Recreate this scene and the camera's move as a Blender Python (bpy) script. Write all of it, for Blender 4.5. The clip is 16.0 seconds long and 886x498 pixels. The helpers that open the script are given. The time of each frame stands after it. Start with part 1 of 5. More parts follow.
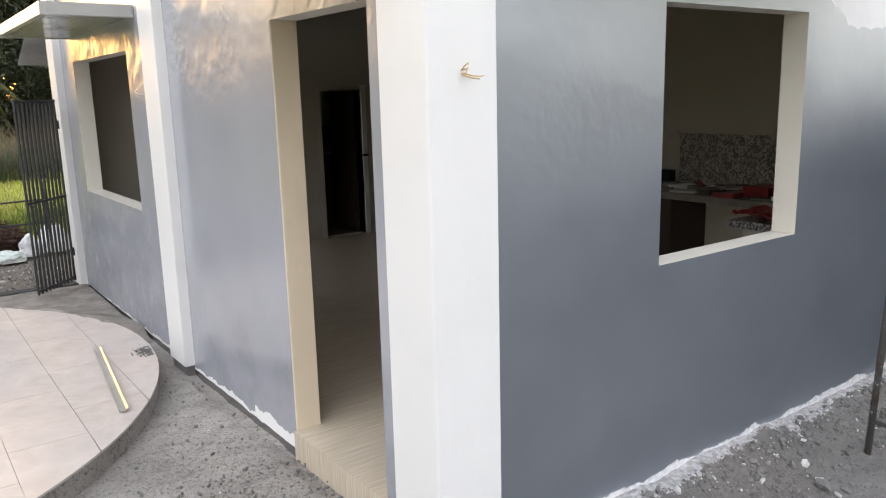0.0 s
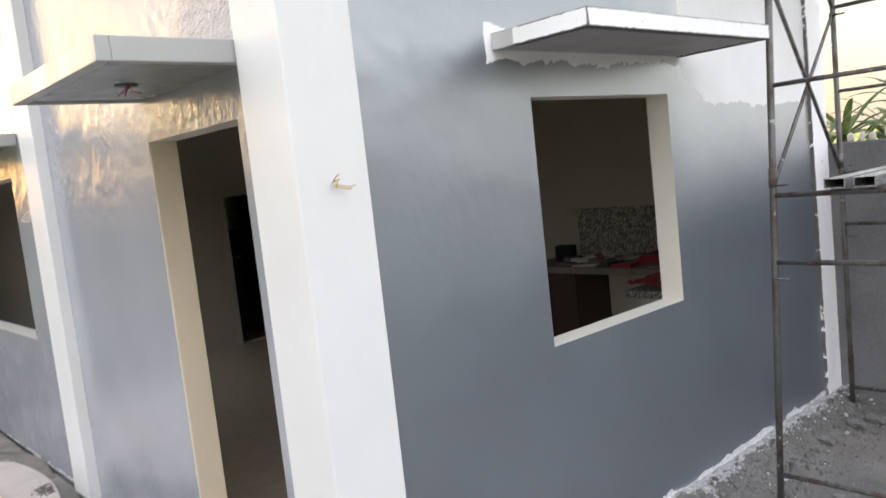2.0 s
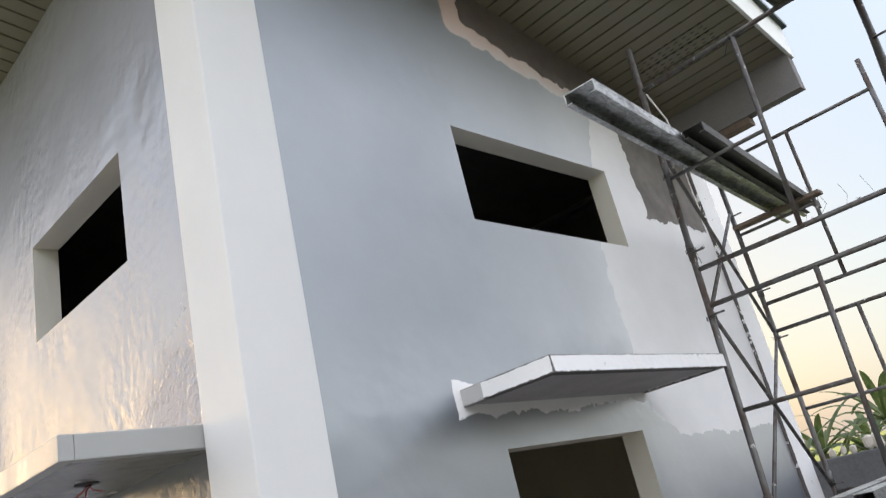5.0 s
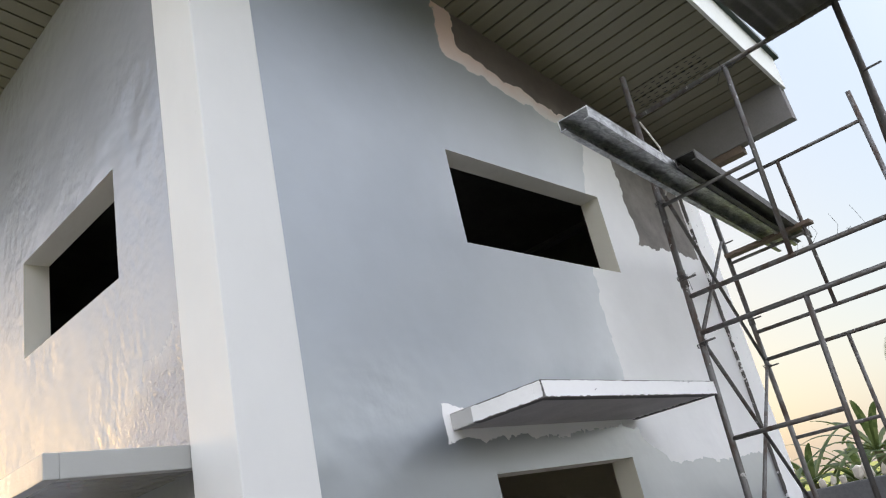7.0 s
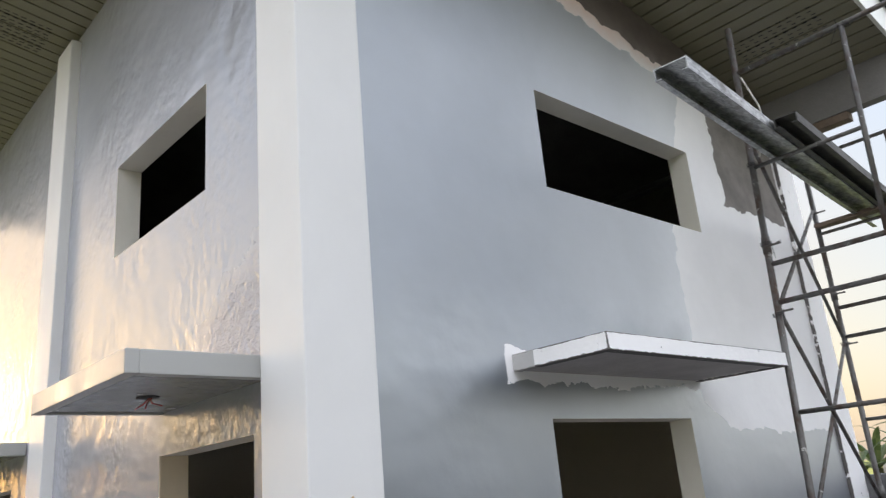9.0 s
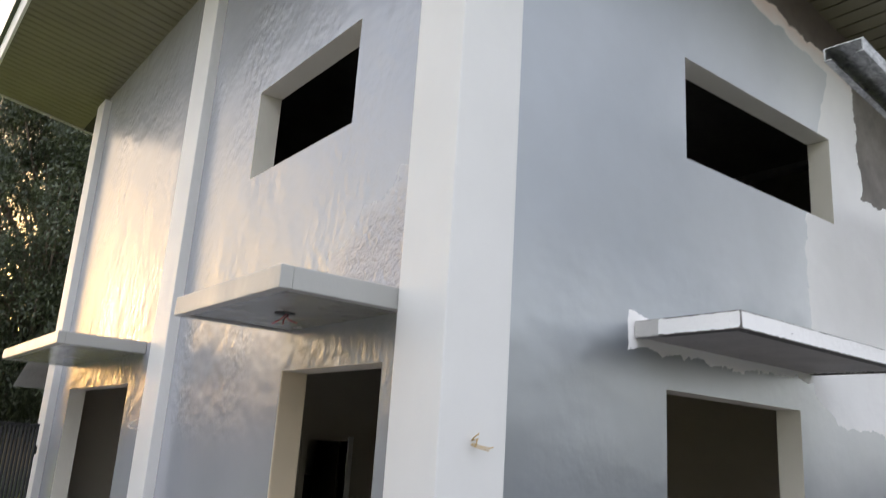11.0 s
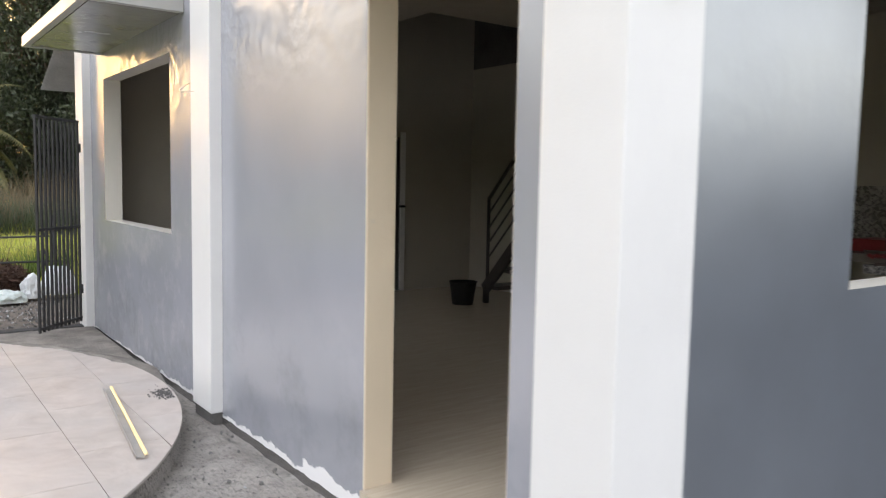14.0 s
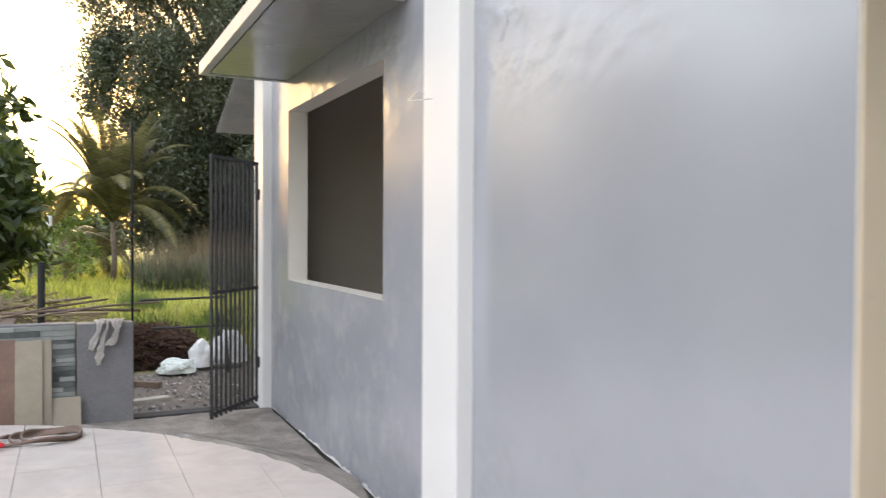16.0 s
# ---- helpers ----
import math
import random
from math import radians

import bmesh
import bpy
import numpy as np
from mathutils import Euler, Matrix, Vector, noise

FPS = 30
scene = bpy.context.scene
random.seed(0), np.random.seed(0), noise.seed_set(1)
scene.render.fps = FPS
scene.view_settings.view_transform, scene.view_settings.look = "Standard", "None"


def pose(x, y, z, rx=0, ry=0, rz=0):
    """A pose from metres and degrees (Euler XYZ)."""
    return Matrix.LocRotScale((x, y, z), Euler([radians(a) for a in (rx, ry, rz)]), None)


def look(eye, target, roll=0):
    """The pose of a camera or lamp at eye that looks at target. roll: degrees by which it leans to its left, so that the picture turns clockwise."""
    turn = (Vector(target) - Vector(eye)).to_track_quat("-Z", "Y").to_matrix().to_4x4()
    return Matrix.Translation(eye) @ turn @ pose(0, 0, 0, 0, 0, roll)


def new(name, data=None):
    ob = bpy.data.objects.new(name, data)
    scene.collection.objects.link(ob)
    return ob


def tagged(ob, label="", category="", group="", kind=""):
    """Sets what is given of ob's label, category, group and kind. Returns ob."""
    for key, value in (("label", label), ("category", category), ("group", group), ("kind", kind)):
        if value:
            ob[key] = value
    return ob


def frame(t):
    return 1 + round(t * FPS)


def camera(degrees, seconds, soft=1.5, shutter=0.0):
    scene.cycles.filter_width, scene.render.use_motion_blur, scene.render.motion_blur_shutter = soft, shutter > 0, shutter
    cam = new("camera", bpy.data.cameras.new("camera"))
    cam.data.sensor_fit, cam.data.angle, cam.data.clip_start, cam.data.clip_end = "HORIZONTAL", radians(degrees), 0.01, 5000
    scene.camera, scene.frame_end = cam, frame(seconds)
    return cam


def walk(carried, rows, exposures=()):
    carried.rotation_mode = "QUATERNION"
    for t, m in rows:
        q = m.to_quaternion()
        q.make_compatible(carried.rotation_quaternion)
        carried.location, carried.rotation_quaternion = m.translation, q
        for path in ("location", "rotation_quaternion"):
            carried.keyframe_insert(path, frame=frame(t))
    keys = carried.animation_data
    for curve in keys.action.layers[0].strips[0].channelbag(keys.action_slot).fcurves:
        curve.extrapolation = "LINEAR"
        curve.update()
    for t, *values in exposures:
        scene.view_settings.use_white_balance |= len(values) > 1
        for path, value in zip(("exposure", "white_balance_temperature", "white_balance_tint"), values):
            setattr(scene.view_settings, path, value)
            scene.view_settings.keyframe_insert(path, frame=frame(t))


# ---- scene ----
cam = camera(59.8, 16.0, soft=1.1, shutter=0.5)
PATH = [
    (0, (-1.537, -2.171, 1.738), (-0.381, -0.588, 1.341), -1.5),
    (0.5, (-1.511, -2.197, 1.758), (-0.339, -0.625, 1.363), -2.8),
    (1, (-1.43, -2.247, 1.769), (-0.227, -0.688, 1.415), -4.5),
    (1.5, (-1.413, -2.275, 1.775), (-0.147, -0.752, 1.5), -5.7),
    (2, (-1.428, -2.298, 1.803), (-0.097, -0.817, 1.607), -6.3),
    (2.5, (-1.42, -2.262, 1.813), (-0.024, -0.831, 1.773), -7.3),
    (3, (-1.432, -2.301, 1.805), (-0.018, -0.893, 1.948), -8.5),
    (3.5, (-1.423, -2.271, 1.812), (0.002, -0.904, 2.129), -10.2),
    (4, (-1.417, -2.255, 1.815), (0.004, -0.933, 2.297), -11.9),
    (4.5, (-1.417, -2.253, 1.816), (-0.003, -0.973, 2.418), -13.1),
    (5, (-1.417, -2.255, 1.817), (-0.003, -1.014, 2.494), -13.5),
    (5.2, (-1.414, -2.245, 1.817), (0.006, -1.023, 2.517), -14.0),
    (7.5, (-1.421, -2.262, 1.816), (-0.012, -1.049, 2.552), -12.3),
    (8, (-1.419, -2.255, 1.816), (-0.029, -0.985, 2.49), -10.5),
    (8.5, (-1.421, -2.258, 1.814), (-0.059, -0.929, 2.43), -8.0),
    (9, (-1.421, -2.258, 1.814), (-0.119, -0.867, 2.422), -5.1),
    (11.5, (-1.655, -2.088, 1.745), (-0.487, -0.499, 2.08), 5.7),
    (12, (-1.656, -2.055, 1.705), (-0.469, -0.445, 1.703), 5.1),
    (12.5, (-1.659, -2.015, 1.648), (-0.485, -0.412, 1.413), 4.3),
    (13, (-1.58, -1.908, 1.531), (-0.438, -0.299, 1.208), 2.9),
    (13.5, (-1.518, -1.683, 1.421), (-0.337, -0.09, 1.165), 1.9),
    (14, (-1.525, -1.307, 1.285), (-0.343, 0.297, 1.113), 1.1),
    (14.5, (-1.488, -0.883, 1.246), (-0.325, 0.738, 1.112), 0.8),
    (15, (-1.448, -0.488, 1.311), (-0.333, 1.168, 1.179), 1.2),
    (15.5, (-1.317, -0.043, 1.236), (-0.335, 1.698, 1.168), 1.0),
    (16, (-1.339, 0.374, 1.24), (-0.463, 2.172, 1.201), 0.3),
]
EXPOSURES = [(t, stops, kelvin, 12) for t, stops, kelvin in ((0.0, 4.07, 7100), (1.0, 4.12, 7100), (1.5, 4.07, 7050), (2.5, 3.92, 7000), (4.0, 3.61, 6850), (9.0, 3.53, 6750), (11.5, 3.47, 6750), (12.5, 3.78, 6950), (13.5, 4.07, 7000), (14.5, 4.04, 7050), (15.5, 4.14, 6850), (16.0, 4.12, 7000))]
walk(cam, [(t, look(eye, target, roll)) for t, eye, target, roll in PATH], exposures=EXPOSURES)

# ---- world, sun, exposure ----
world = bpy.data.worlds.new("sky")
world.use_nodes = True
scene.world = world
wn = world.node_tree
sky = wn.nodes.new("ShaderNodeTexSky")
sky.sky_type, sky.sun_disc = "NISHITA", False
sky.sun_elevation, sky.sun_rotation = radians(4.5), radians(2.0)
sky.air_density, sky.dust_density, sky.ozone_density = 1.0, 2.5, 1.2
wn.nodes["Background"].inputs["Strength"].default_value = 0.15
hue = wn.nodes.new("ShaderNodeHueSaturation")
hue.inputs["Saturation"].default_value = 0.95
wn.links.new(sky.outputs["Color"], hue.inputs["Color"])
veil = wn.nodes.new("ShaderNodeMix")            # high thin cloud over the clear sky: warm near the horizon, pale blue above
veil.data_type = "RGBA"
veil.inputs[0].default_value = 0.87
height = wn.nodes.new("ShaderNodeSeparateXYZ")
wn.links.new(wn.nodes.new("ShaderNodeTexCoord").outputs["Generated"], height.inputs[0])


def sky_math(op, a, b):
    n = wn.nodes.new("ShaderNodeMath")
    n.operation = op
    for socket, v in zip(n.inputs, (a, b)):
        if isinstance(v, float):
            socket.default_value = v
        else:
            wn.links.new(v, socket)
    return n.outputs[0]


def sky_range(value, lo, hi, a, b):
    n = wn.nodes.new("ShaderNodeMapRange")
    n.interpolation_type = "SMOOTHSTEP"
    wn.links.new(value, n.inputs["Value"])
    for key, v in (("From Min", lo), ("From Max", hi), ("To Min", a), ("To Max", b)):
        n.inputs[key].default_value = v
    return n.outputs[0]


def sky_ramp(stops):
    n = wn.nodes.new("ShaderNodeValToRGB")
    n.color_ramp.interpolation = "EASE"
    for at, col in stops:
        e = n.color_ramp.elements[0] if at == 0.0 else n.color_ramp.elements[1] if at == 1.0 else n.color_ramp.elements.new(at)
        e.position, e.color = at, (*col, 1)
    wn.links.new(height.outputs[2], n.inputs[0])
    return n.outputs[0]


def sky_mix(fac, a, b, kind="MIX"):
    n = wn.nodes.new("ShaderNodeMix")
    n.data_type, n.blend_type = "RGBA", kind
    if isinstance(fac, float):
        n.inputs[0].default_value = fac
    else:
        wn.links.new(fac, n.inputs[0])
    wn.links.new(a, n.inputs[6])
    wn.links.new(b, n.inputs[7])
    return n.outputs[2]


# evening glow on the sun's side, pale blue-grey on the other
glow = sky_ramp(((0.0, (1.0, 0.62, 0.27)), (0.08, (1.0, 0.75, 0.40)), (0.20, (0.88, 0.82, 0.66)), (0.42, (0.66, 0.77, 0.94)), (1.0, (0.60, 0.72, 0.96))))
away = sky_ramp(((0.0, (0.66, 0.66, 0.68)), (0.12, (0.78, 0.79, 0.83)), (0.38, (0.98, 1.03, 1.13)), (1.0, (0.86, 0.93, 1.10))))
sunward = sky_math("ADD", sky_math("MULTIPLY", height.outputs[1], 0.92), sky_math("MULTIPLY", height.outputs[0], 0.36))
# north-east sky dimmed, unseen south and west raised to light the walls
thin = sky_math("ADD", sky_math("MULTIPLY", height.outputs[0], 0.35), sky_math("MULTIPLY", height.outputs[1], 0.94))
sky_gain = wn.nodes.new("ShaderNodeCombineColor")
for socket, clear in zip(sky_gain.inputs[:3], (0.51, 0.56, 0.62)):
    wn.links.new(sky_range(thin, -0.25, 0.48, 1.5, clear), socket)
cloud = sky_mix(1.0, sky_mix(sky_range(sunward, 0.42, 0.92, 0.0, 1.0), away, glow), sky_gain.outputs[0], "MULTIPLY")
wn.links.new(cloud, veil.inputs[7])
wn.links.new(hue.outputs["Color"], veil.inputs[6])
wn.links.new(veil.outputs[2], wn.nodes["Background"].inputs["Color"])

sun = new("sun", bpy.data.lights.new("sun", "SUN"))
sun.data.energy, sun.data.angle, sun.data.color = 0.45, radians(12), (1.0, 0.72, 0.45)
sun.matrix_world = look((1.5, 40, 4.9), (0, 0, 0))


# ---- materials ----
class Nodes:
    """A short way to write a node tree."""

    def __init__(self, name):
        self.mat = bpy.data.materials.new(name)
        self.mat.use_nodes = True
        self.tree = self.mat.node_tree
        self.bsdf = self.tree.nodes["Principled BSDF"]
        self.pos = self.tree.nodes.new("ShaderNodeNewGeometry").outputs["Position"]

    def put(self, socket, value):
        if isinstance(value, bpy.types.NodeSocket):
            self.tree.links.new(value, socket)
        elif isinstance(value, tuple) and len(value) == 3 and socket.type == "RGBA":
            socket.default_value = (*value, 1)
        else:
            socket.default_value = value

    def math(self, op, a, b=0.0, clamp=False):
        n = self.tree.nodes.new("ShaderNodeMath")
        n.operation, n.use_clamp = op, clamp
        self.put(n.inputs[0], a)
        self.put(n.inputs[1], b)
        return n.outputs[0]

    def xyz(self, vector=None):
        n = self.tree.nodes.new("ShaderNodeSeparateXYZ")
        self.put(n.inputs[0], vector or self.pos)
        return n.outputs[0], n.outputs[1], n.outputs[2]

    def scaled(self, s):
        n = self.tree.nodes.new("ShaderNodeMapping")
        self.put(n.inputs["Vector"], self.pos)
        n.inputs["Scale"].default_value = s
        return n.outputs[0]

    def noise(self, scale, detail=4.0, vector=None, rough=0.55, distort=0.0):
        n = self.tree.nodes.new("ShaderNodeTexNoise")
        self.put(n.inputs["Vector"], vector or self.pos)
        n.inputs["Scale"].default_value, n.inputs["Detail"].default_value = scale, detail
        n.inputs["Roughness"].default_value, n.inputs["Distortion"].default_value = rough, distort
        return n.outputs["Fac"]

    def voronoi(self, scale, vector=None):
        n = self.tree.nodes.new("ShaderNodeTexVoronoi")
        self.put(n.inputs["Vector"], vector or self.pos)
        n.inputs["Scale"].default_value = scale
        return n.outputs["Distance"]

    def ramp(self, fac, lo, hi, a=0.0, b=1.0):
        n = self.tree.nodes.new("ShaderNodeMapRange")
        self.put(n.inputs["Value"], fac)
        for key, v in (("From Min", lo), ("From Max", hi), ("To Min", a), ("To Max", b)):
            n.inputs[key].default_value = v
        return n.outputs[0]

    def soft(self, fac, lo, hi, a=0.0, b=1.0):
        out = self.ramp(fac, lo, hi, a, b)
        out.node.interpolation_type = "SMOOTHSTEP"
        return out

    def mix(self, fac, a, b):
        n = self.tree.nodes.new("ShaderNodeMix")
        n.data_type = "RGBA"
        self.put(n.inputs["Factor"], fac)
        self.put(n.inputs[6], a)
        self.put(n.inputs[7], b)
        return n.outputs[2]

    def bump(self, height, distance, strength=1.0, before=None):
        n = self.tree.nodes.new("ShaderNodeBump")
        n.inputs["Strength"].default_value, n.inputs["Distance"].default_value = strength, distance
        n.inputs["Filter Width"].default_value = 1.0
        self.put(n.inputs["Height"], height)
        if before:
            self.put(n.inputs["Normal"], before)
        return n.outputs[0]

    def finish(self, color, rough=0.6, normal=None, metal=0.0, ior=1.5):
        self.put(self.bsdf.inputs["Base Color"], color)
        self.put(self.bsdf.inputs["Roughness"], rough)
        self.put(self.bsdf.inputs["Metallic"], metal)
        self.put(self.bsdf.inputs["IOR"], ior)
        if normal:
            self.put(self.bsdf.inputs["Normal"], normal)
        return self.mat


def plain(name, color, rough=0.6, vary=0.15, scale=6.0, bump=0.002, bump_scale=40.0, metal=0.0, ior=1.5):
    """A surface with blotches, grain and fine relief."""
    k = Nodes(name)
    dark = tuple(c * (1 - vary) for c in color)
    light = tuple(min(1, c * (1 + vary)) for c in color)
    big = k.ramp(k.noise(scale, 5), 0.3, 0.7)
    fine = k.ramp(k.noise(bump_scale * 1.7, 3), 0.35, 0.65)
    col = k.mix(k.math("ADD", k.math("MULTIPLY", big, 0.7), k.math("MULTIPLY", fine, 0.3)), dark, light)
    r = k.ramp(k.noise(scale * 2.3, 3), 0.3, 0.7, max(0.02, rough - 0.07), min(1, rough + 0.07))
    return k.finish(col, r, k.bump(k.noise(bump_scale, 4), bump) if bump else None, metal, ior)


GREY_PAINT = (0.325, 0.335, 0.375)
PRIMER = (0.93, 0.92, 0.92)
CEMENT = (0.235, 0.215, 0.20)


def plaster_relief(k, rough_patch=None, lo=1.6, hi=2.3, small=0.004, mid=0.012, broad=0.013):
    """Trowel waves and shallow dents in the plaster over a fine grain."""
    x, y, z = k.xyz()
    high = k.soft(z, lo, hi, 0.10, 1.0)

    def wave(scale, detail, amount):
        return k.math("MULTIPLY", k.math("SUBTRACT", k.noise(scale, detail, k.scaled((1.0, 1.0, 1.25)), 0.45), 0.5), amount)

    here, there = k.soft(k.noise(0.9, 0.0), 0.2, 0.8, 0.1, 1.2), k.soft(k.noise(1.6, 0.0), 0.25, 0.75, 0.0, 1.2)
    both = k.math("ADD", wave(2.4, 1.0, broad), k.math("MULTIPLY", wave(6.5, 1.0, mid), here))
    both = k.math("ADD", both, k.math("MULTIPLY", k.math("MULTIPLY", k.math("SUBTRACT", k.noise(15.0, 2.0, k.scaled((1.1, 1.1, 1.0)), 0.5), 0.5), small), there))
    both = k.math("MULTIPLY", both, k.soft(z, 2.35, 2.9, 1.0, 0.72))
    n = k.bump(k.math("MULTIPLY", both, high), 1.0)
    if rough_patch:
        n = k.bump(k.math("MULTIPLY", k.math("SUBTRACT", k.noise(24.0, 4, None, 0.65), 0.5), rough_patch), 0.026, 1.0, n)
        n = k.bump(k.math("MULTIPLY", k.math("SUBTRACT", k.noise(95.0, 4, None, 0.7), 0.5), rough_patch), 0.004, 1.0, n)
    return n


def painted_wall_west():
    k = Nodes("grey_satin_wall_paint")
    x, y, z = k.xyz()
    edge = k.math("MULTIPLY", k.math("SUBTRACT", k.noise(7.0, 5, None, 0.6), 0.5), 0.35)
    # sandy patch beside the corner column, above the door canopy
    py = k.ramp(k.math("ADD", y, edge), 0.80, 1.05, 1.0, 0.0)
    pz = k.math("MULTIPLY", k.math("GREATER_THAN", z, 2.4), k.ramp(k.math("ADD", k.math("ADD", z, edge), k.math("MULTIPLY", y, 0.5)), 2.98, 3.16, 1.0, 0.0))
    patch = k.math("MULTIPLY", py, pz)
    grey = k.mix(k.noise(1.3, 3), tuple(c * 0.86 for c in GREY_PAINT), tuple(c * 1.14 for c in GREY_PAINT))
    # bare undercoat along the foot of the wall
    ragged = k.math("MULTIPLY", k.math("SUBTRACT", k.noise(5.0, 6, None, 0.7), 0.5), 0.16)
    step = k.math("MULTIPLY", k.math("LESS_THAN", y, 1.95), 0.05)
    foot = k.math("LESS_THAN", k.math("SUBTRACT", k.math("ADD", z, ragged), step), k.ramp(y, 4.2, 6.0, -0.082, -0.115))
    # dull smears of plaster dust on the far panel
    smear = k.math("MULTIPLY", k.ramp(k.noise(5.0, 6, None, 0.68), 0.50, 0.70, 0.0, 0.5), k.math("MULTIPLY", k.soft(y, 3.3, 3.5), k.soft(z, 1.5, 0.6)))
    grey = k.mix(smear, grey, (0.50, 0.50, 0.52))
    damp = k.math("MULTIPLY", k.ramp(k.noise(3.2, 6, None, 0.65), 0.48, 0.66, 0.0, 0.4), k.soft(z, 0.9, 0.2))
    grey = k.mix(damp, grey, tuple(c * 0.6 for c in GREY_PAINT))
    col = k.mix(foot, grey, PRIMER)
    # lowest strip coloured dark as the shaded gap between wall and apron
    gap = k.math("LESS_THAN", k.math("ADD", z, k.math("MULTIPLY", ragged, 0.25)), -0.108)
    col = k.mix(gap, col, (0.07, 0.066, 0.062))
    rough = k.math("ADD", 0.24, k.math("MULTIPLY", patch, 0.28))
    return k.finish(col, rough, plaster_relief(k, patch, 1.6, 2.1, 0.0085), 0.0, 2.6)


def painted_wall_south():
    k = Nodes("half_painted_wall")
    x, y, z = k.xyz()
    n1 = k.math("MULTIPLY", k.math("SUBTRACT", k.noise(6.0, 6, None, 0.62), 0.5), 0.16)
    n2 = k.math("MULTIPLY", k.math("SUBTRACT", k.noise(2.3, 4, None, 0.6), 0.5), 0.30)
    xe = k.math("ADD", k.math("ADD", x, n1), k.math("MULTIPLY", n2, 0.5))
    ze = k.math("ADD", z, k.math("ADD", n1, k.math("MULTIPLY", n2, 0.6)))
    lean = k.math("MULTIPLY", k.math("MAXIMUM", k.math("SUBTRACT", z, 3.25), 0.0), 0.36)
    side = k.math("GREATER_THAN", k.math("SUBTRACT", xe, lean), 2.69)
    above = k.math("GREATER_THAN", k.math("ADD", ze, k.math("MULTIPLY", k.math("MINIMUM", k.math("SUBTRACT", x, 3.0), 0.0), 0.55)), 2.02)
    unpainted = k.math("MULTIPLY", side, above)
    slope = k.math("MULTIPLY", k.math("SUBTRACT", x, 1.9), 0.19)
    top = k.math("ADD", ze, slope)
    band = k.math("MULTIPLY", k.math("GREATER_THAN", top, 4.55), k.math("GREATER_THAN", xe, 1.72))
    # undercoat round the underside of the window canopy
    cx = k.math("MULTIPLY", k.math("GREATER_THAN", k.math("ADD", x, k.math("MULTIPLY", n1, 0.35)), 1.075), k.math("LESS_THAN", x, 2.72))
    lip = k.math("MULTIPLY", k.math("SUBTRACT", k.noise(7.5, 7, None, 0.62), 0.5), 0.16)
    cz = k.math("MULTIPLY", k.math("GREATER_THAN", k.math("ADD", z, lip), 2.268), k.math("LESS_THAN", k.math("ADD", z, k.math("ADD", k.math("MULTIPLY", lip, 0.4), k.ramp(x, 1.1, 1.45, 0.0, 0.08))), 2.435))
    unpainted = k.math("MAXIMUM", k.math("MAXIMUM", unpainted, band), k.math("MULTIPLY", cx, cz))
    foot = k.math("LESS_THAN", k.math("ADD", z, n1), -0.138)
    unpainted = k.math("MAXIMUM", unpainted, foot)
    raw_band = k.math("MULTIPLY", k.math("GREATER_THAN", top, 4.67), k.math("GREATER_THAN", xe, 1.87))
    raw_side = k.math("MULTIPLY", k.math("GREATER_THAN", xe, 3.44), k.math("GREATER_THAN", ze, 3.55))
    raw_edge = k.math("GREATER_THAN", k.math("ADD", x, k.math("MULTIPLY", n1, 0.7)), 4.36)
    raw = k.math("MAXIMUM", raw_band, k.math("MULTIPLY", raw_side, k.math("SUBTRACT", 1.0, raw_edge)))
    # this wall's grey is set much darker than the west wall's
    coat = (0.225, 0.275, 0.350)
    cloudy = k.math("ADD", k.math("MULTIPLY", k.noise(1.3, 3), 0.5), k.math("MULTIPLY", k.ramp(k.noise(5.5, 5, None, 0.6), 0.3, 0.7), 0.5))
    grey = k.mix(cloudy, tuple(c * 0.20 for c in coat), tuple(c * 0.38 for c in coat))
    white = k.mix(k.ramp(k.noise(2.5, 5), 0.3, 0.7), tuple(c * 0.93 for c in PRIMER), PRIMER)
    cement = k.mix(k.ramp(k.noise(5.0, 6, None, 0.65), 0.3, 0.7), tuple(c * 0.75 for c in CEMENT), tuple(c * 1.2 for c in CEMENT))
    # the coat of grey is blended towards the undercoat white beside the kitchen window
    thin = k.math("MULTIPLY", k.soft(xe, 2.3, 2.9), k.soft(ze, 1.3, 2.0))
    grey = k.mix(k.math("MULTIPLY", thin, 0.45), grey, white)
    # white mixed into the upper right for sky sheen that the gloss lacks
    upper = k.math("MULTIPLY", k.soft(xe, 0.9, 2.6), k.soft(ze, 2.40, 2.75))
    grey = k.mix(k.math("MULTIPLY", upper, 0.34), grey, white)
    white = k.mix(foot, white, k.mix(k.ramp(k.noise(30.0, 5, None, 0.7), 0.4, 0.65), (0.74, 0.745, 0.76), (0.52, 0.52, 0.52)))
    # undercoat turns pinkish where it runs up under the eaves
    pink = k.soft(k.math("ADD", top, k.math("MULTIPLY", x, -0.10)), 4.20, 4.52, 0.0, 0.8)
    white = k.mix(pink, white, (0.82, 0.58, 0.50))
    # bare cement darkened to brown near the eaves, shade put into its colour
    cement = k.mix(k.math("MULTIPLY", pink, 0.8), cement, (0.13, 0.092, 0.08))
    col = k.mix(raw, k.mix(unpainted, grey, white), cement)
    bare = k.math("MAXIMUM", unpainted, raw)
    dull = k.soft(z, 2.1, 2.8, 0.0, 0.18)      # the last coat is duller on the upper storey
    rough = k.math("ADD", k.math("ADD", k.ramp(k.noise(1.9, 3), 0.0, 1.0, 0.30, 0.48), dull), k.math("MULTIPLY", bare, 0.4))
    nrm = k.bump(k.math("MULTIPLY", k.noise(60.0, 5, None, 0.7), raw), 0.006, 1.0, plaster_relief(k, None, 0.7, 2.0, 0.0016, 0.0045, 0.005))
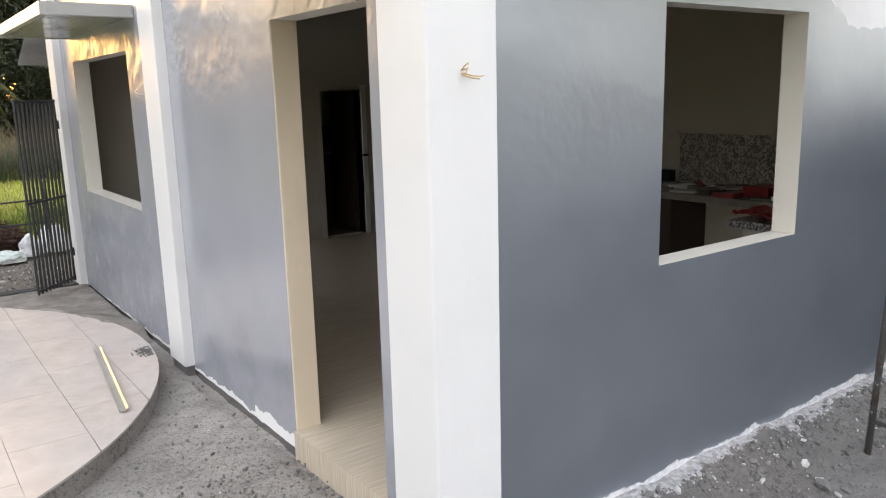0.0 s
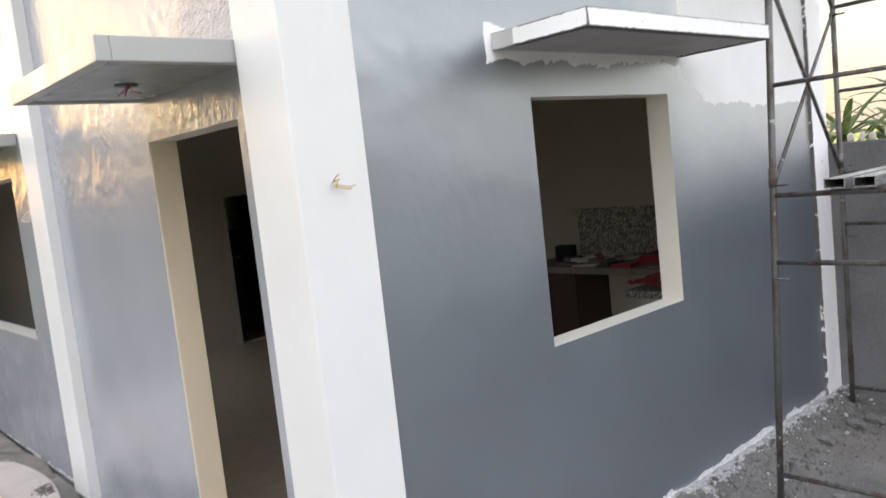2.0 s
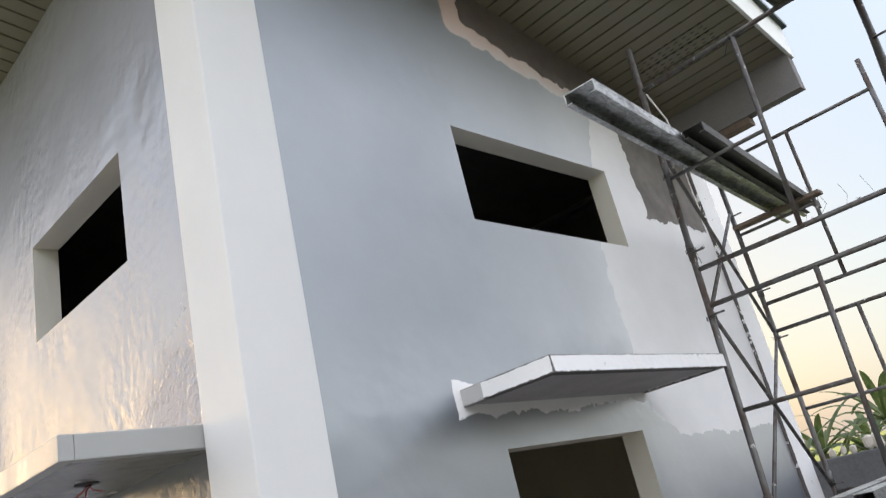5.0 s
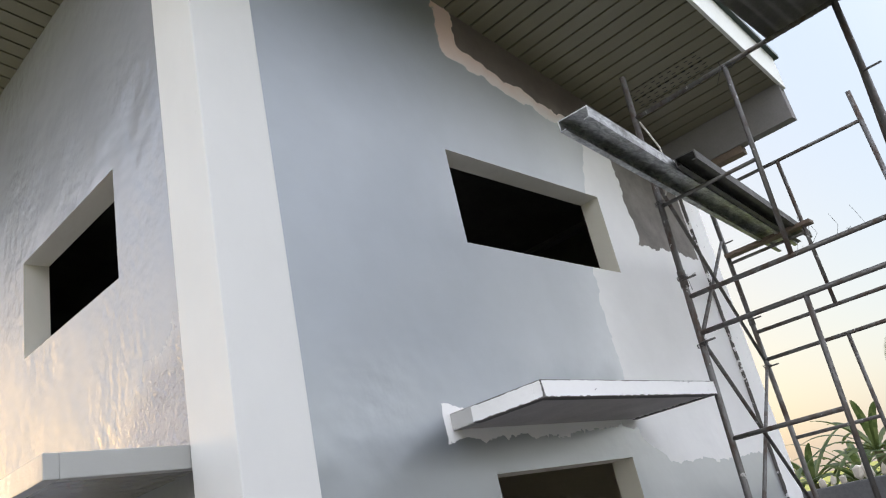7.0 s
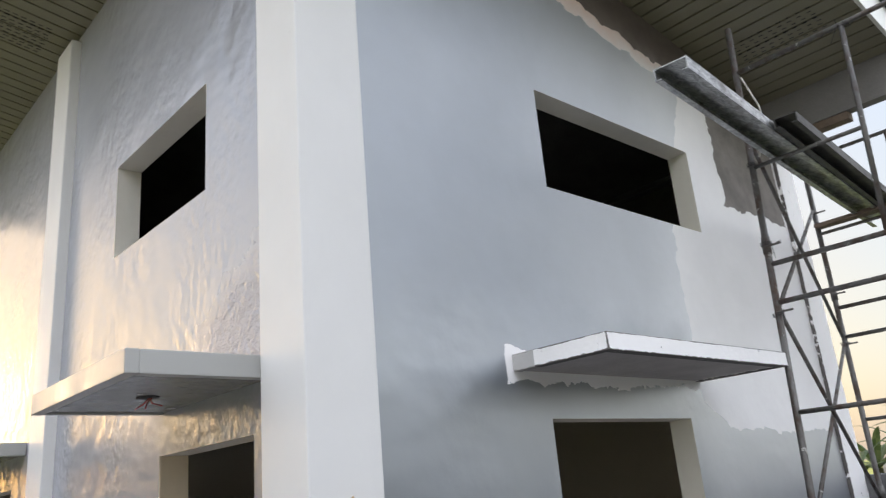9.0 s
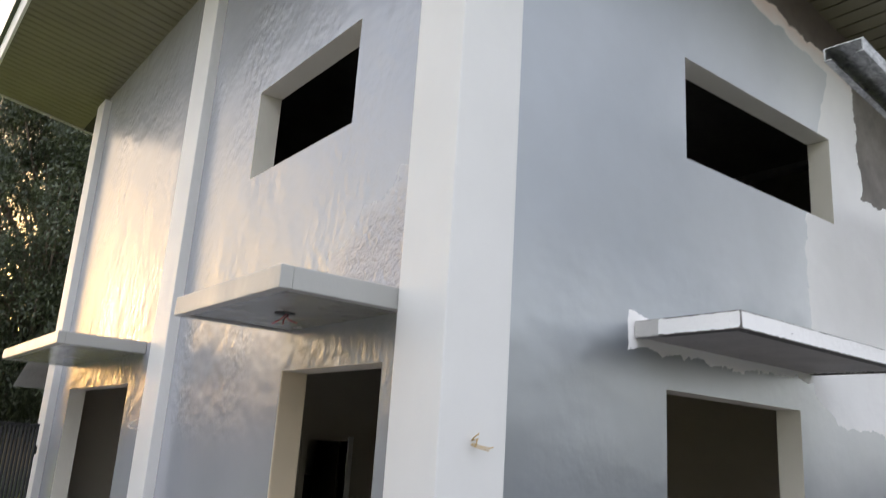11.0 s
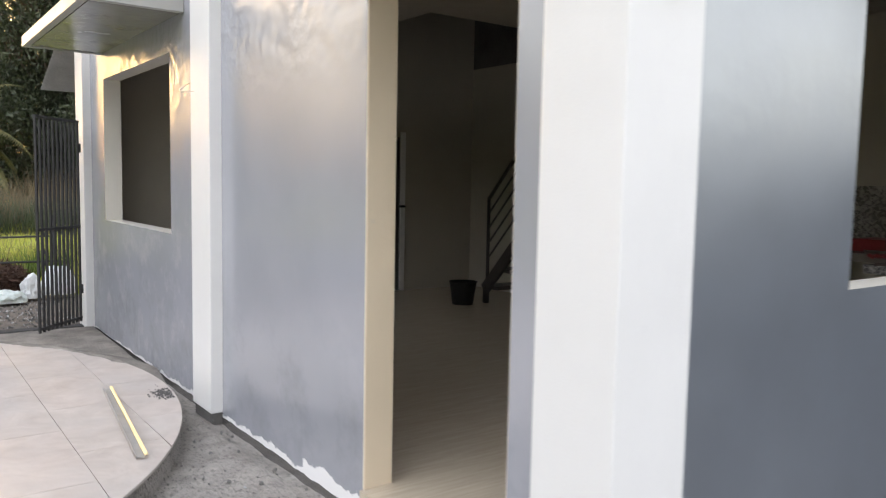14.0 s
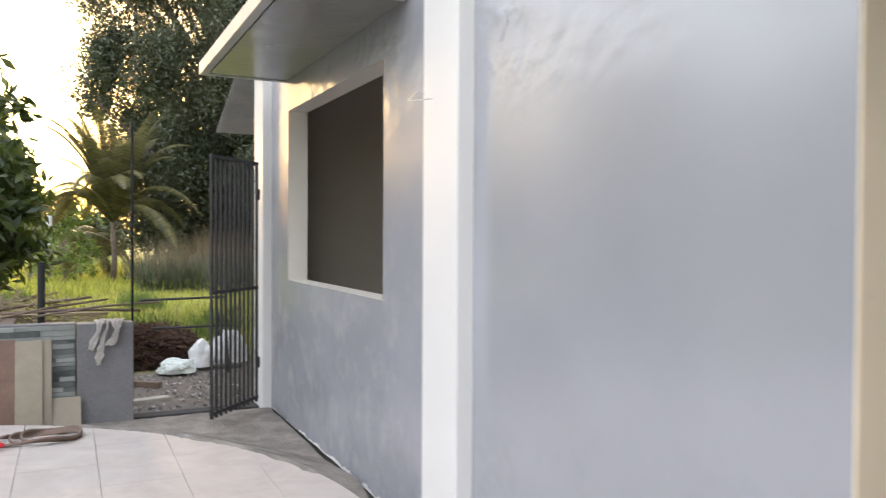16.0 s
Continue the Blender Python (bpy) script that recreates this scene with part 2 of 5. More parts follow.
    nrm = k.bump(bare, 0.0012, -1.0, nrm)
    k.put(k.bsdf.inputs["Specular Tint"], k.mix(bare, (0.91, 0.955, 1.0), (1.0, 1.0, 1.0)))
    return k.finish(col, rough, nrm, 0.0, k.ramp(bare, 0.0, 1.0, 4.5, 1.5))


def white_paint(name, color=(0.745, 0.74, 0.725), rough=0.42):
    k = Nodes(name)
    col = k.mix(k.ramp(k.noise(1.7, 5), 0.3, 0.72), tuple(c * 0.93 for c in color), color)
    col = k.mix(k.ramp(k.noise(14.0, 6, None, 0.7), 0.66, 0.74, 0.0, 0.22), col, (0.5, 0.49, 0.47))
    n = k.bump(k.noise(4.5, 3, k.scaled((1, 1, 0.4))), 0.008)
    return k.finish(col, k.ramp(k.noise(3.0, 3), 0.3, 0.7, rough - 0.06, rough + 0.1), k.bump(k.noise(120, 3), 0.0006, 1.0, n))


def chipped_white(name, hood):
    k = Nodes(name)
    x, y, z = k.xyz()
    fine = k.math("SUBTRACT", k.noise(22.0, 7, None, 0.72), 0.5)
    chips = k.math("GREATER_THAN", k.noise(16.0, 7, k.scaled((0.8, 0.8, 1.8)), 0.72), 0.672)
    if hood:      # broken lower and upper edges, a grey cement end
        low = k.math("LESS_THAN", k.math("ADD", z, k.math("MULTIPLY", fine, 0.030)), 2.3145)
        high = k.math("GREATER_THAN", k.math("ADD", z, k.math("MULTIPLY", fine, 0.02)), 2.3815)
        arris = k.math("LESS_THAN", k.math("ADD", k.math("ADD", k.math("ABSOLUTE", k.math("SUBTRACT", x, 1.115)), k.math("ABSOLUTE", k.math("ADD", y, 0.455))), k.math("MULTIPLY", fine, 0.04)), 0.006)
        chips = k.math("MAXIMUM", k.math("MAXIMUM", chips, arris), k.math("MAXIMUM", low, high))
    else:
        rag = k.math("LESS_THAN", k.math("ADD", x, k.math("MULTIPLY", k.math("SUBTRACT", k.noise(14.0, 7, None, 0.75), 0.5), 0.05)), 4.406)
        chips = k.math("MAXIMUM", chips, rag)
    col = k.mix(chips, PRIMER, (0.13, 0.12, 0.115))
    if hood:
        end = k.math("GREATER_THAN", k.math("ADD", y, k.math("MULTIPLY", k.noise(8.0, 4), 0.02)), -0.05)
        end = k.math("MULTIPLY", end, k.math("LESS_THAN", x, 1.3))
        col = k.mix(k.math("MULTIPLY", end, 0.8), col, (0.42, 0.41, 0.40))
    return k.finish(col, 0.75, k.bump(chips, 0.003, -1.0, k.bump(k.noise(20, 5), 0.004)))


def wood_tile():
    k = Nodes("cream_wood_grain_tile")
    g = k.noise(9.0, 6, k.scaled((0.35, 9.0, 0.35)), 0.6, 0.4)
    col = k.mix(k.ramp(g, 0.3, 0.7), (0.45, 0.38, 0.29), (0.60, 0.525, 0.415))
    return k.finish(col, k.ramp(k.noise(4, 3), 0.3, 0.7, 0.03, 0.07), None, 0.0, 1.5)


def terrace_tile():
    k = Nodes("pale_beige_terrace_tile")
    info = k.tree.nodes.new("ShaderNodeObjectInfo").outputs["Random"]
    veins = k.ramp(k.noise(3.5, 7, None, 0.65, 1.2), 0.3, 0.7)
    col = k.mix(veins, (0.385, 0.34, 0.305), (0.54, 0.49, 0.45))
    col = k.mix(k.math("MULTIPLY", info, 0.22), col, (0.55, 0.46, 0.42))
    dust = k.ramp(k.noise(1.9, 7, None, 0.66), 0.42, 0.7, 0.0, 0.7)
    col = k.mix(dust, col, (0.42, 0.40, 0.38))
    specks = k.math("GREATER_THAN", k.noise(45.0, 5, None, 0.7), 0.70)
    col = k.mix(k.math("MULTIPLY", specks, 0.5), col, (0.15, 0.14, 0.13))
    return k.finish(col, k.ramp(k.noise(5, 4), 0.3, 0.7, 0.38, 0.6), k.bump(k.noise(30, 4), 0.001))


def fresh_concrete():
    k = Nodes("rough_grey_concrete")
    damp = k.ramp(k.noise(0.9, 6, None, 0.62), 0.36, 0.64)
    col = k.mix(damp, (0.235, 0.215, 0.195), (0.40, 0.37, 0.335))
    col = k.mix(k.ramp(k.noise(7.0, 7, None, 0.72), 0.5, 0.72, 0.0, 0.55), col, (0.10, 0.094, 0.088))
    # pockmarks, with the shade of their hollows put into the colour
    pits = k.ramp(k.noise(48.0, 6, None, 0.78), 0.535, 0.62)
    col = k.mix(k.math("MULTIPLY", pits, 0.75), col, (0.055, 0.052, 0.05))
    col = k.mix(k.ramp(k.noise(90.0, 4, None, 0.7), 0.58, 0.7, 0.0, 0.5), col, (0.42, 0.40, 0.37))
    # drag marks of the float
    drag = k.ramp(k.noise(5.0, 6, k.scaled((7.0, 1.2, 1.0)), 0.7, 1.5), 0.60, 0.66)
    col = k.mix(k.math("MULTIPLY", drag, 0.4), col, (0.09, 0.085, 0.08))
    n = k.bump(k.noise(14, 7, None, 0.72, 0.5), 0.034)
    n = k.bump(k.noise(38, 5, None, 0.7, 0.8), 0.008, 1.0, n)
    n = k.bump(k.math("SUBTRACT", k.noise(110, 4, None, 0.7), k.math("MULTIPLY", pits, 0.8)), 0.008, 1.0, n)
    return k.finish(col, 0.9, n)


def earth():
    k = Nodes("earth_gravel_and_grass")
    x, y, z = k.xyz()
    soil = k.mix(k.ramp(k.noise(1.7, 6, None, 0.65), 0.3, 0.7), (0.085, 0.081, 0.077), (0.19, 0.18, 0.17))
    soil = k.mix(k.ramp(k.noise(0.8, 3), 0.52, 0.7, 0.0, 0.5), soil, (0.14, 0.115, 0.098))
    soil = k.mix(k.math("GREATER_THAN", k.noise(38.0, 5, None, 0.7), 0.66), soil, (0.24, 0.235, 0.23))
    soil = k.mix(k.ramp(k.noise(75.0, 5, None, 0.75), 0.55, 0.7, 0.0, 0.7), soil, (0.03, 0.029, 0.028))
    soil = k.mix(k.math("MULTIPLY", k.soft(y, 6.3, 6.9), 0.6), soil, (0.20, 0.155, 0.115))
    # lime and undercoat spilt along the foot of the south wall
    spill = k.math("ADD", y, k.math("MULTIPLY", k.math("SUBTRACT", k.noise(4.0, 7, None, 0.72), 0.5), 0.42))
    solid_lime = k.ramp(spill, -0.045, 0.05)
    grains = k.ramp(k.math("SUBTRACT", k.math("ADD", k.noise(46.0, 6, None, 0.78), k.math("MULTIPLY", solid_lime, 0.44)), 0.68), 0.0, 0.06)
    spill = k.math("MULTIPLY", k.math("MULTIPLY", grains, k.math("LESS_THAN", y, 0.2)), k.math("MULTIPLY", k.ramp(x, 0.3, 0.45), k.ramp(y, -0.34, -0.2)))
    soil = k.mix(k.math("MULTIPLY", spill, k.ramp(k.noise(33.0, 5, None, 0.7), 0.35, 0.6, 0.95, 0.35)), soil, (0.50, 0.495, 0.50))
    green = k.mix(k.ramp(k.noise(0.35, 6, None, 0.6), 0.35, 0.65), (0.22, 0.27, 0.042), (0.42, 0.42, 0.085))
    green = k.mix(k.ramp(k.noise(0.12, 5), 0.5, 0.66, 0.0, 0.7), green, (0.19, 0.155, 0.075))
    far = k.ramp(k.math("ADD", y, k.math("MULTIPLY", k.math("SUBTRACT", k.noise(0.8, 5), 0.5), 4.0)), 8.6, 10.2)
    far2 = k.ramp(k.math("ABSOLUTE", x, 0.0), 9.0, 12.0)
    fac = k.math("MAXIMUM", far, far2)
    n = k.bump(k.noise(9, 6, None, 0.7), 0.05)
    n = k.bump(k.noise(60, 5, None, 0.72), 0.014, 1.0, n)
    return k.finish(k.mix(fac, soil, green), 0.95, n)


def mottled_backsplash():
    k = Nodes("cement_dabs_on_white_wall")
    dabs = k.ramp(k.noise(26.0, 3, None, 0.5, 1.4), 0.44, 0.56)
    return k.finish(k.mix(dabs, (0.40, 0.38, 0.345), (0.15, 0.14, 0.125)), 0.85, k.bump(dabs, 0.006))


def granite():
    k = Nodes("speckled_granite")
    s = k.ramp(k.noise(70.0, 4, None, 0.7), 0.45, 0.56)
    return k.finish(k.mix(s, (0.03, 0.03, 0.032), (0.38, 0.37, 0.36)), 0.25, None)


def leaf(name, dark, light, rough=0.45, through_light=0.25):
    k = Nodes(name)
    island = k.tree.nodes.new("ShaderNodeNewGeometry").outputs["Random Per Island"]
    col = k.mix(island, dark, light)
    col = k.mix(k.ramp(k.noise(0.7, 3), 0.35, 0.65, 0.0, 0.5), col, tuple(c * 0.6 for c in dark))
    mat = k.finish(col, rough)
    tr = k.tree.nodes.new("ShaderNodeBsdfTranslucent")
    k.put(tr.inputs["Color"], col)
    ms = k.tree.nodes.new("ShaderNodeMixShader")
    ms.inputs[0].default_value = through_light
    k.tree.links.new(k.bsdf.outputs[0], ms.inputs[1])
    k.tree.links.new(tr.outputs[0], ms.inputs[2])
    k.tree.links.new(ms.outputs[0], k.tree.nodes["Material Output"].inputs["Surface"])
    return mat


def rusty_steel():
    k = Nodes("weathered_scaffold_steel")
    rust = k.ramp(k.noise(11.0, 6, k.scaled((1, 1, 0.5)), 0.68), 0.46, 0.62)
    col = k.mix(rust, (0.15, 0.145, 0.14), (0.075, 0.05, 0.038))
    splash = k.math("GREATER_THAN", k.noise(17.0, 6, None, 0.7), 0.645)
    col = k.mix(splash, col, (0.45, 0.44, 0.42))
    metal = k.math("MULTIPLY", k.math("SUBTRACT", 1.0, k.math("MAXIMUM", rust, splash)), 0.6)
    return k.finish(col, k.ramp(rust, 0, 1, 0.5, 0.8), k.bump(k.noise(60, 5), 0.003), metal)


M_WEST, M_SOUTH = painted_wall_west(), painted_wall_south()
M_WHITE = white_paint("white_column_paint")
M_REVEAL = white_paint("cream_reveal_paint", (0.72, 0.69, 0.62), 0.5)
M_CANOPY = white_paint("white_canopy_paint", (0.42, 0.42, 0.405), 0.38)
# board colour lowered to carry the shade under the hoods
M_PANEL = white_paint("shade_toned_canopy_board", (0.24, 0.235, 0.23), 0.18)
M_BOARD = plain("dull_raw_ceiling_board", (0.46, 0.43, 0.42), 0.75, 0.15, 5.0, 0.002, 30)
M_CHIP, M_RAGGED = chipped_white("chipped_white_undercoat", True), chipped_white("ragged_white_undercoat", False)
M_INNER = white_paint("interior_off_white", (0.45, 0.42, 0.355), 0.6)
# dark cement; on the upper room and ceiling its tone stands for shade
M_SHADE_CEMENT = plain("dark_cement_and_room_shade", (0.11, 0.105, 0.10), 0.9, 0.25, 3.0, 0.004, 30)
M_COUNTER = plain("dusty_counter_board", (0.17, 0.155, 0.135), 0.8, 0.3, 8)
M_SAND = plain("dark_damp_sand", (0.215, 0.195, 0.172), 0.95, 0.5, 5.0, 0.02, 75)
M_JAMB = white_paint("beige_door_jamb", (0.76, 0.645, 0.485), 0.45)
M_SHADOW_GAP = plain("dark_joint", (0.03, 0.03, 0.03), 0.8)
M_TILE_IN, M_TILE = wood_tile(), terrace_tile()
M_CONC, M_EARTH = fresh_concrete(), earth()
M_FENCE = plain("grey_render_fence", (0.155, 0.155, 0.16), 0.85, 0.25, 1.6, 0.006, 30)
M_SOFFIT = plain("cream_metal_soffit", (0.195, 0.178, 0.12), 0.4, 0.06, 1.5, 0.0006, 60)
M_FASCIA = plain("white_metal_fascia", (0.76, 0.77, 0.72), 0.35, 0.06, 2.0, 0.001, 30)
M_BEAM = plain("grey_rendered_beam", (0.20, 0.19, 0.19), 0.8, 0.15, 3.0, 0.003, 40)
M_ROOF = plain("dark_green_roof_sheet", (0.03, 0.05, 0.045), 0.45, 0.2, 3.0, 0.001, 30)
M_SCAF = rusty_steel()


def galvanised():
    k = Nodes("galvanised_plank_with_cement")
    spangle = k.ramp(k.noise(20.0, 5, k.scaled((0.7, 1.6, 1.6)), 0.7, 0.6), 0.35, 0.65)
    col = k.mix(spangle, (0.20, 0.205, 0.205), (0.55, 0.56, 0.56))
    col = k.mix(k.ramp(k.noise(3.0, 6, None, 0.7), 0.52, 0.68, 0.0, 0.8), col, (0.13, 0.11, 0.10))
    cement = k.math("GREATER_THAN", k.noise(15.0, 7, None, 0.75), 0.64)
    col = k.mix(cement, col, (0.52, 0.51, 0.49))
    return k.finish(col, k.ramp(spangle, 0.0, 1.0, 0.5, 0.3), k.bump(k.noise(45.0, 5), 0.004), k.math("MULTIPLY", k.math("SUBTRACT", 1.0, cement), 0.75))


M_PLANK = galvanised()
M_PLANK2 = plain("dark_steel_plank", (0.07, 0.066, 0.062), 0.6, 0.35, 8.0, 0.004, 45, 0.3)
M_TIMBER = plain("weathered_timber", (0.17, 0.125, 0.095), 0.85, 0.3, 6.0, 0.005, 35)
M_IRON = plain("black_painted_iron", (0.032, 0.031, 0.031), 0.55, 0.4, 12.0, 0.003, 60, 0.1)
M_STEELDARK = plain("dark_brown_painted_steel", (0.06, 0.052, 0.048), 0.5, 0.2, 6.0, 0.001, 50)
M_CORRPALE = plain("pale_corrugated_metal", (0.46, 0.45, 0.43), 0.5, 0.2, 4.0, 0.002, 40, 0.2)
M_CORR = plain("corrugated_roof_metal", (0.20, 0.19, 0.18), 0.5, 0.25, 4.0, 0.002, 40, 0.4)
M_ALU = plain("bright_aluminium", (0.46, 0.46, 0.45), 0.42, 0.12, 8.0, 0.0006, 60, 0.5)
M_YELLOW = plain("yellow_film", (0.46, 0.40, 0.19), 0.4, 0.1)
M_WIRE = plain("brass_coloured_wire", (0.55, 0.38, 0.16), 0.45, 0.15, 20)
M_RED = plain("red_plastic", (0.20, 0.016, 0.02), 0.4, 0.15)
M_BRIGHTRED = plain("bright_red_cloth", (0.62, 0.03, 0.05), 0.8, 0.15, 14, 0.003, 60)
M_REDWIRE = plain("red_wire", (0.40, 0.04, 0.04), 0.45, 0.15)
M_WHITEPLASTIC = plain("white_plastic_film", (0.72, 0.73, 0.73), 0.35, 0.1, 9, 0.006, 22)
M_GREENPLASTIC = plain("pale_green_plastic_film", (0.60, 0.66, 0.62), 0.3, 0.12, 8, 0.006, 20)
M_CLOTH = plain("dirty_white_cloth", (0.58, 0.55, 0.51), 0.9, 0.25, 18, 0.004, 60)


def slate():
    k = Nodes("grey_green_stacked_slate")
    one = k.tree.nodes.new("ShaderNodeObjectInfo").outputs["Random"]
    col = k.mix(one, (0.025, 0.032, 0.036), (0.34, 0.355, 0.335))
    col = k.mix(k.ramp(k.noise(14, 5), 0.35, 0.7, 0.0, 0.3), col, (0.16, 0.20, 0.18))
    return k.finish(col, 0.6, k.bump(k.noise(50, 5), 0.006))


M_SLATE = slate()
M_TILEPINK = plain("pinkish_glazed_tile", (0.16, 0.095, 0.07), 0.4, 0.25, 7.0, 0.001, 30)
M_TILECREAM = plain("cream_tile_offcut", (0.27, 0.235, 0.18), 0.35, 0.12, 5.0, 0.0006, 50)
M_TILEWOOD = plain("wood_grain_tile_offcut", (0.29, 0.25, 0.19), 0.35, 0.14, 9.0, 0.0006, 50)
M_ROPE = plain("brown_hose", (0.16, 0.11, 0.085), 0.7, 0.25, 15, 0.002, 80)
M_BROWN = plain("dark_brown_cabinet", (0.045, 0.028, 0.02), 0.45, 0.2, 4.0)
M_BLACK = plain("black_plastic", (0.014, 0.014, 0.014), 0.7, 0.2, ior=1.3)
M_PAPER = plain("loose_paper_and_board", (0.40, 0.37, 0.32), 0.85, 0.2, 9)
M_BACK, M_GRAN = mottled_backsplash(), granite()
M_STONE = plain("grey_rubble", (0.15, 0.145, 0.138), 0.9, 0.4, 12, 0.006, 40)
M_PALESTONE = plain("pale_rubble", (0.48, 0.475, 0.47), 0.9, 0.2, 12, 0.006, 40)
M_BARK = plain("grey_brown_bark", (0.13, 0.10, 0.08), 0.9, 0.35, 5, 0.02, 12)
M_STRAW = plain("dry_reed_straw", (0.24, 0.19, 0.12), 0.8, 0.35, 1.5, 0, 30)
M_REED = plain("brown_dead_reed", (0.15, 0.115, 0.07), 0.85, 0.45, 1.5, 0, 30)
M_BAMBOO = plain("dry_bamboo", (0.38, 0.30, 0.18), 0.6, 0.25, 6, 0.002, 40)
M_BRUSH = plain("dry_brown_brushwood", (0.085, 0.045, 0.03), 0.9, 0.35, 3, 0, 30)
M_LEAF = leaf("dark_green_mango_leaf", (0.034, 0.050, 0.026), (0.105, 0.120, 0.070), 0.36, 0.2)
M_LEAF2 = leaf("fresh_green_leaf", (0.05, 0.10, 0.02), (0.26, 0.34, 0.075), 0.42, 0.42)
M_FRUIT = leaf("dark_glossy_fruit_leaf", (0.030, 0.055, 0.016), (0.15, 0.19, 0.045), 0.35, 0.35)
M_PALM = leaf("palm_frond_green", (0.08, 0.085, 0.04), (0.22, 0.20, 0.09), 0.45, 0.4)
M_BANANA = leaf("banana_leaf_green", (0.07, 0.115, 0.03), (0.20, 0.235, 0.085), 0.4, 0.45)
M_GRASS = leaf("meadow_grass", (0.24, 0.29, 0.04), (0.66, 0.62, 0.15), 0.6, 0.55)
M_PEBBLE = plain("pale_pebble", (0.36, 0.33, 0.30), 0.85, 0.3, 25, 0.004, 60)
M_SHELL = plain("pale_broken_shell", (0.66, 0.60, 0.52), 0.6, 0.2, 12)


# ---- mesh helpers ----
def box(bm, x0, x1, y0, y1, z0, z1, m=None):
    """A box between two corners, turned and moved by m."""
    vs = [bm.verts.new(v) for v in ((x0, y0, z0), (x1, y0, z0), (x1, y1, z0), (x0, y1, z0), (x0, y0, z1), (x1, y0, z1), (x1, y1, z1), (x0, y1, z1))]
    for q in ((0, 3, 2, 1), (4, 5, 6, 7), (0, 1, 5, 4), (1, 2, 6, 5), (2, 3, 7, 6), (3, 0, 4, 7)):
        bm.faces.new([vs[i] for i in q])
    if m is not None:
        bmesh.ops.transform(bm, matrix=m, verts=vs)
    return vs


def soft_box(x0, x1, y0, y1, z0, z1, bevel=0.006, m=None):
    bm = bmesh.new()
    box(bm, x0, x1, y0, y1, z0, z1)
    bmesh.ops.bevel(bm, geom=bm.edges[:], offset=bevel, segments=2, affect="EDGES", profile=0.6)
    if m is not None:
        bmesh.ops.transform(bm, matrix=m, verts=bm.verts[:])
    return bm


def tube(bm, points, radius, sides=8, taper=1.0):
    """A round bar through the points, closed at both ends."""
    pts = [Vector(p) for p in points]
    rings = []
    for i, p in enumerate(pts):
        d = (pts[min(i + 1, len(pts) - 1)] - pts[max(i - 1, 0)]).normalized()
        a = d.orthogonal().normalized() if not rings else (rings[-1][1] - d * rings[-1][1].dot(d)).normalized()
        b = d.cross(a)
        r = radius * (1 + (taper - 1) * i / max(1, len(pts) - 1))
        rings.append(([bm.verts.new(p + r * (math.cos(t) * a + math.sin(t) * b)) for t in (2 * math.pi * j / sides for j in range(sides))], a))
    for (r0, _), (r1, _) in zip(rings, rings[1:]):
        for j in range(sides):
            bm.faces.new((r0[j], r0[(j + 1) % sides], r1[(j + 1) % sides], r1[j])).smooth = True
    bm.faces.new(rings[0][0][::-1])
    bm.faces.new(rings[-1][0])
    return bm


def bar(*args, **kw):
    return tube(bmesh.new(), *args, **kw)


def part(name, bm, material, parent=None, label=""):
    """Links a bmesh as one mesh object, under a thing or a part."""
    me = bpy.data.meshes.new(name)
    bm.normal_update()
    bm.to_mesh(me)
    bm.free()
    me.materials.append(material)
    ob = new(name, me)
    if parent:
        ob.parent = parent
    return tagged(ob, label) if label else ob


def thing(name, place, label, category, group="", kind=""):
    ob = new(name)
    ob.matrix_world = place if isinstance(place, Matrix) else Matrix.Translation(place)
    bpy.context.view_layer.update()
    return tagged(ob, label, category, group, kind)


def solid(name, bm, material, label, category, group="", kind=""):
    return tagged(part(name, bm, material), label, category, group, kind)


def numpy_part(name, verts, faces, material, parent=None):
    me = bpy.data.meshes.new(name)
    me.from_pydata([tuple(v) for v in verts], [], faces)
    me.materials.append(material)
    ob = new(name, me)
    if parent:
        ob.parent = parent
    return ob


def rock(rng, size, flat=0.6):
    bm = bmesh.new()
    bmesh.ops.create_icosphere(bm, subdivisions=1, radius=size)
    for v in bm.verts:
        v.co *= rng.uniform(0.7, 1.25)
        v.co.z *= flat
    return bm


# ---- large structure ----
WX, WY = 0.07, 0.07          # outer faces of the west and south walls
TH = 0.14                    # wall thickness
EAST, NORTH = 4.65, 6.45     # outer faces of the other two walls


def soffit_z(x):
    return 5.27 - 0.165 * x


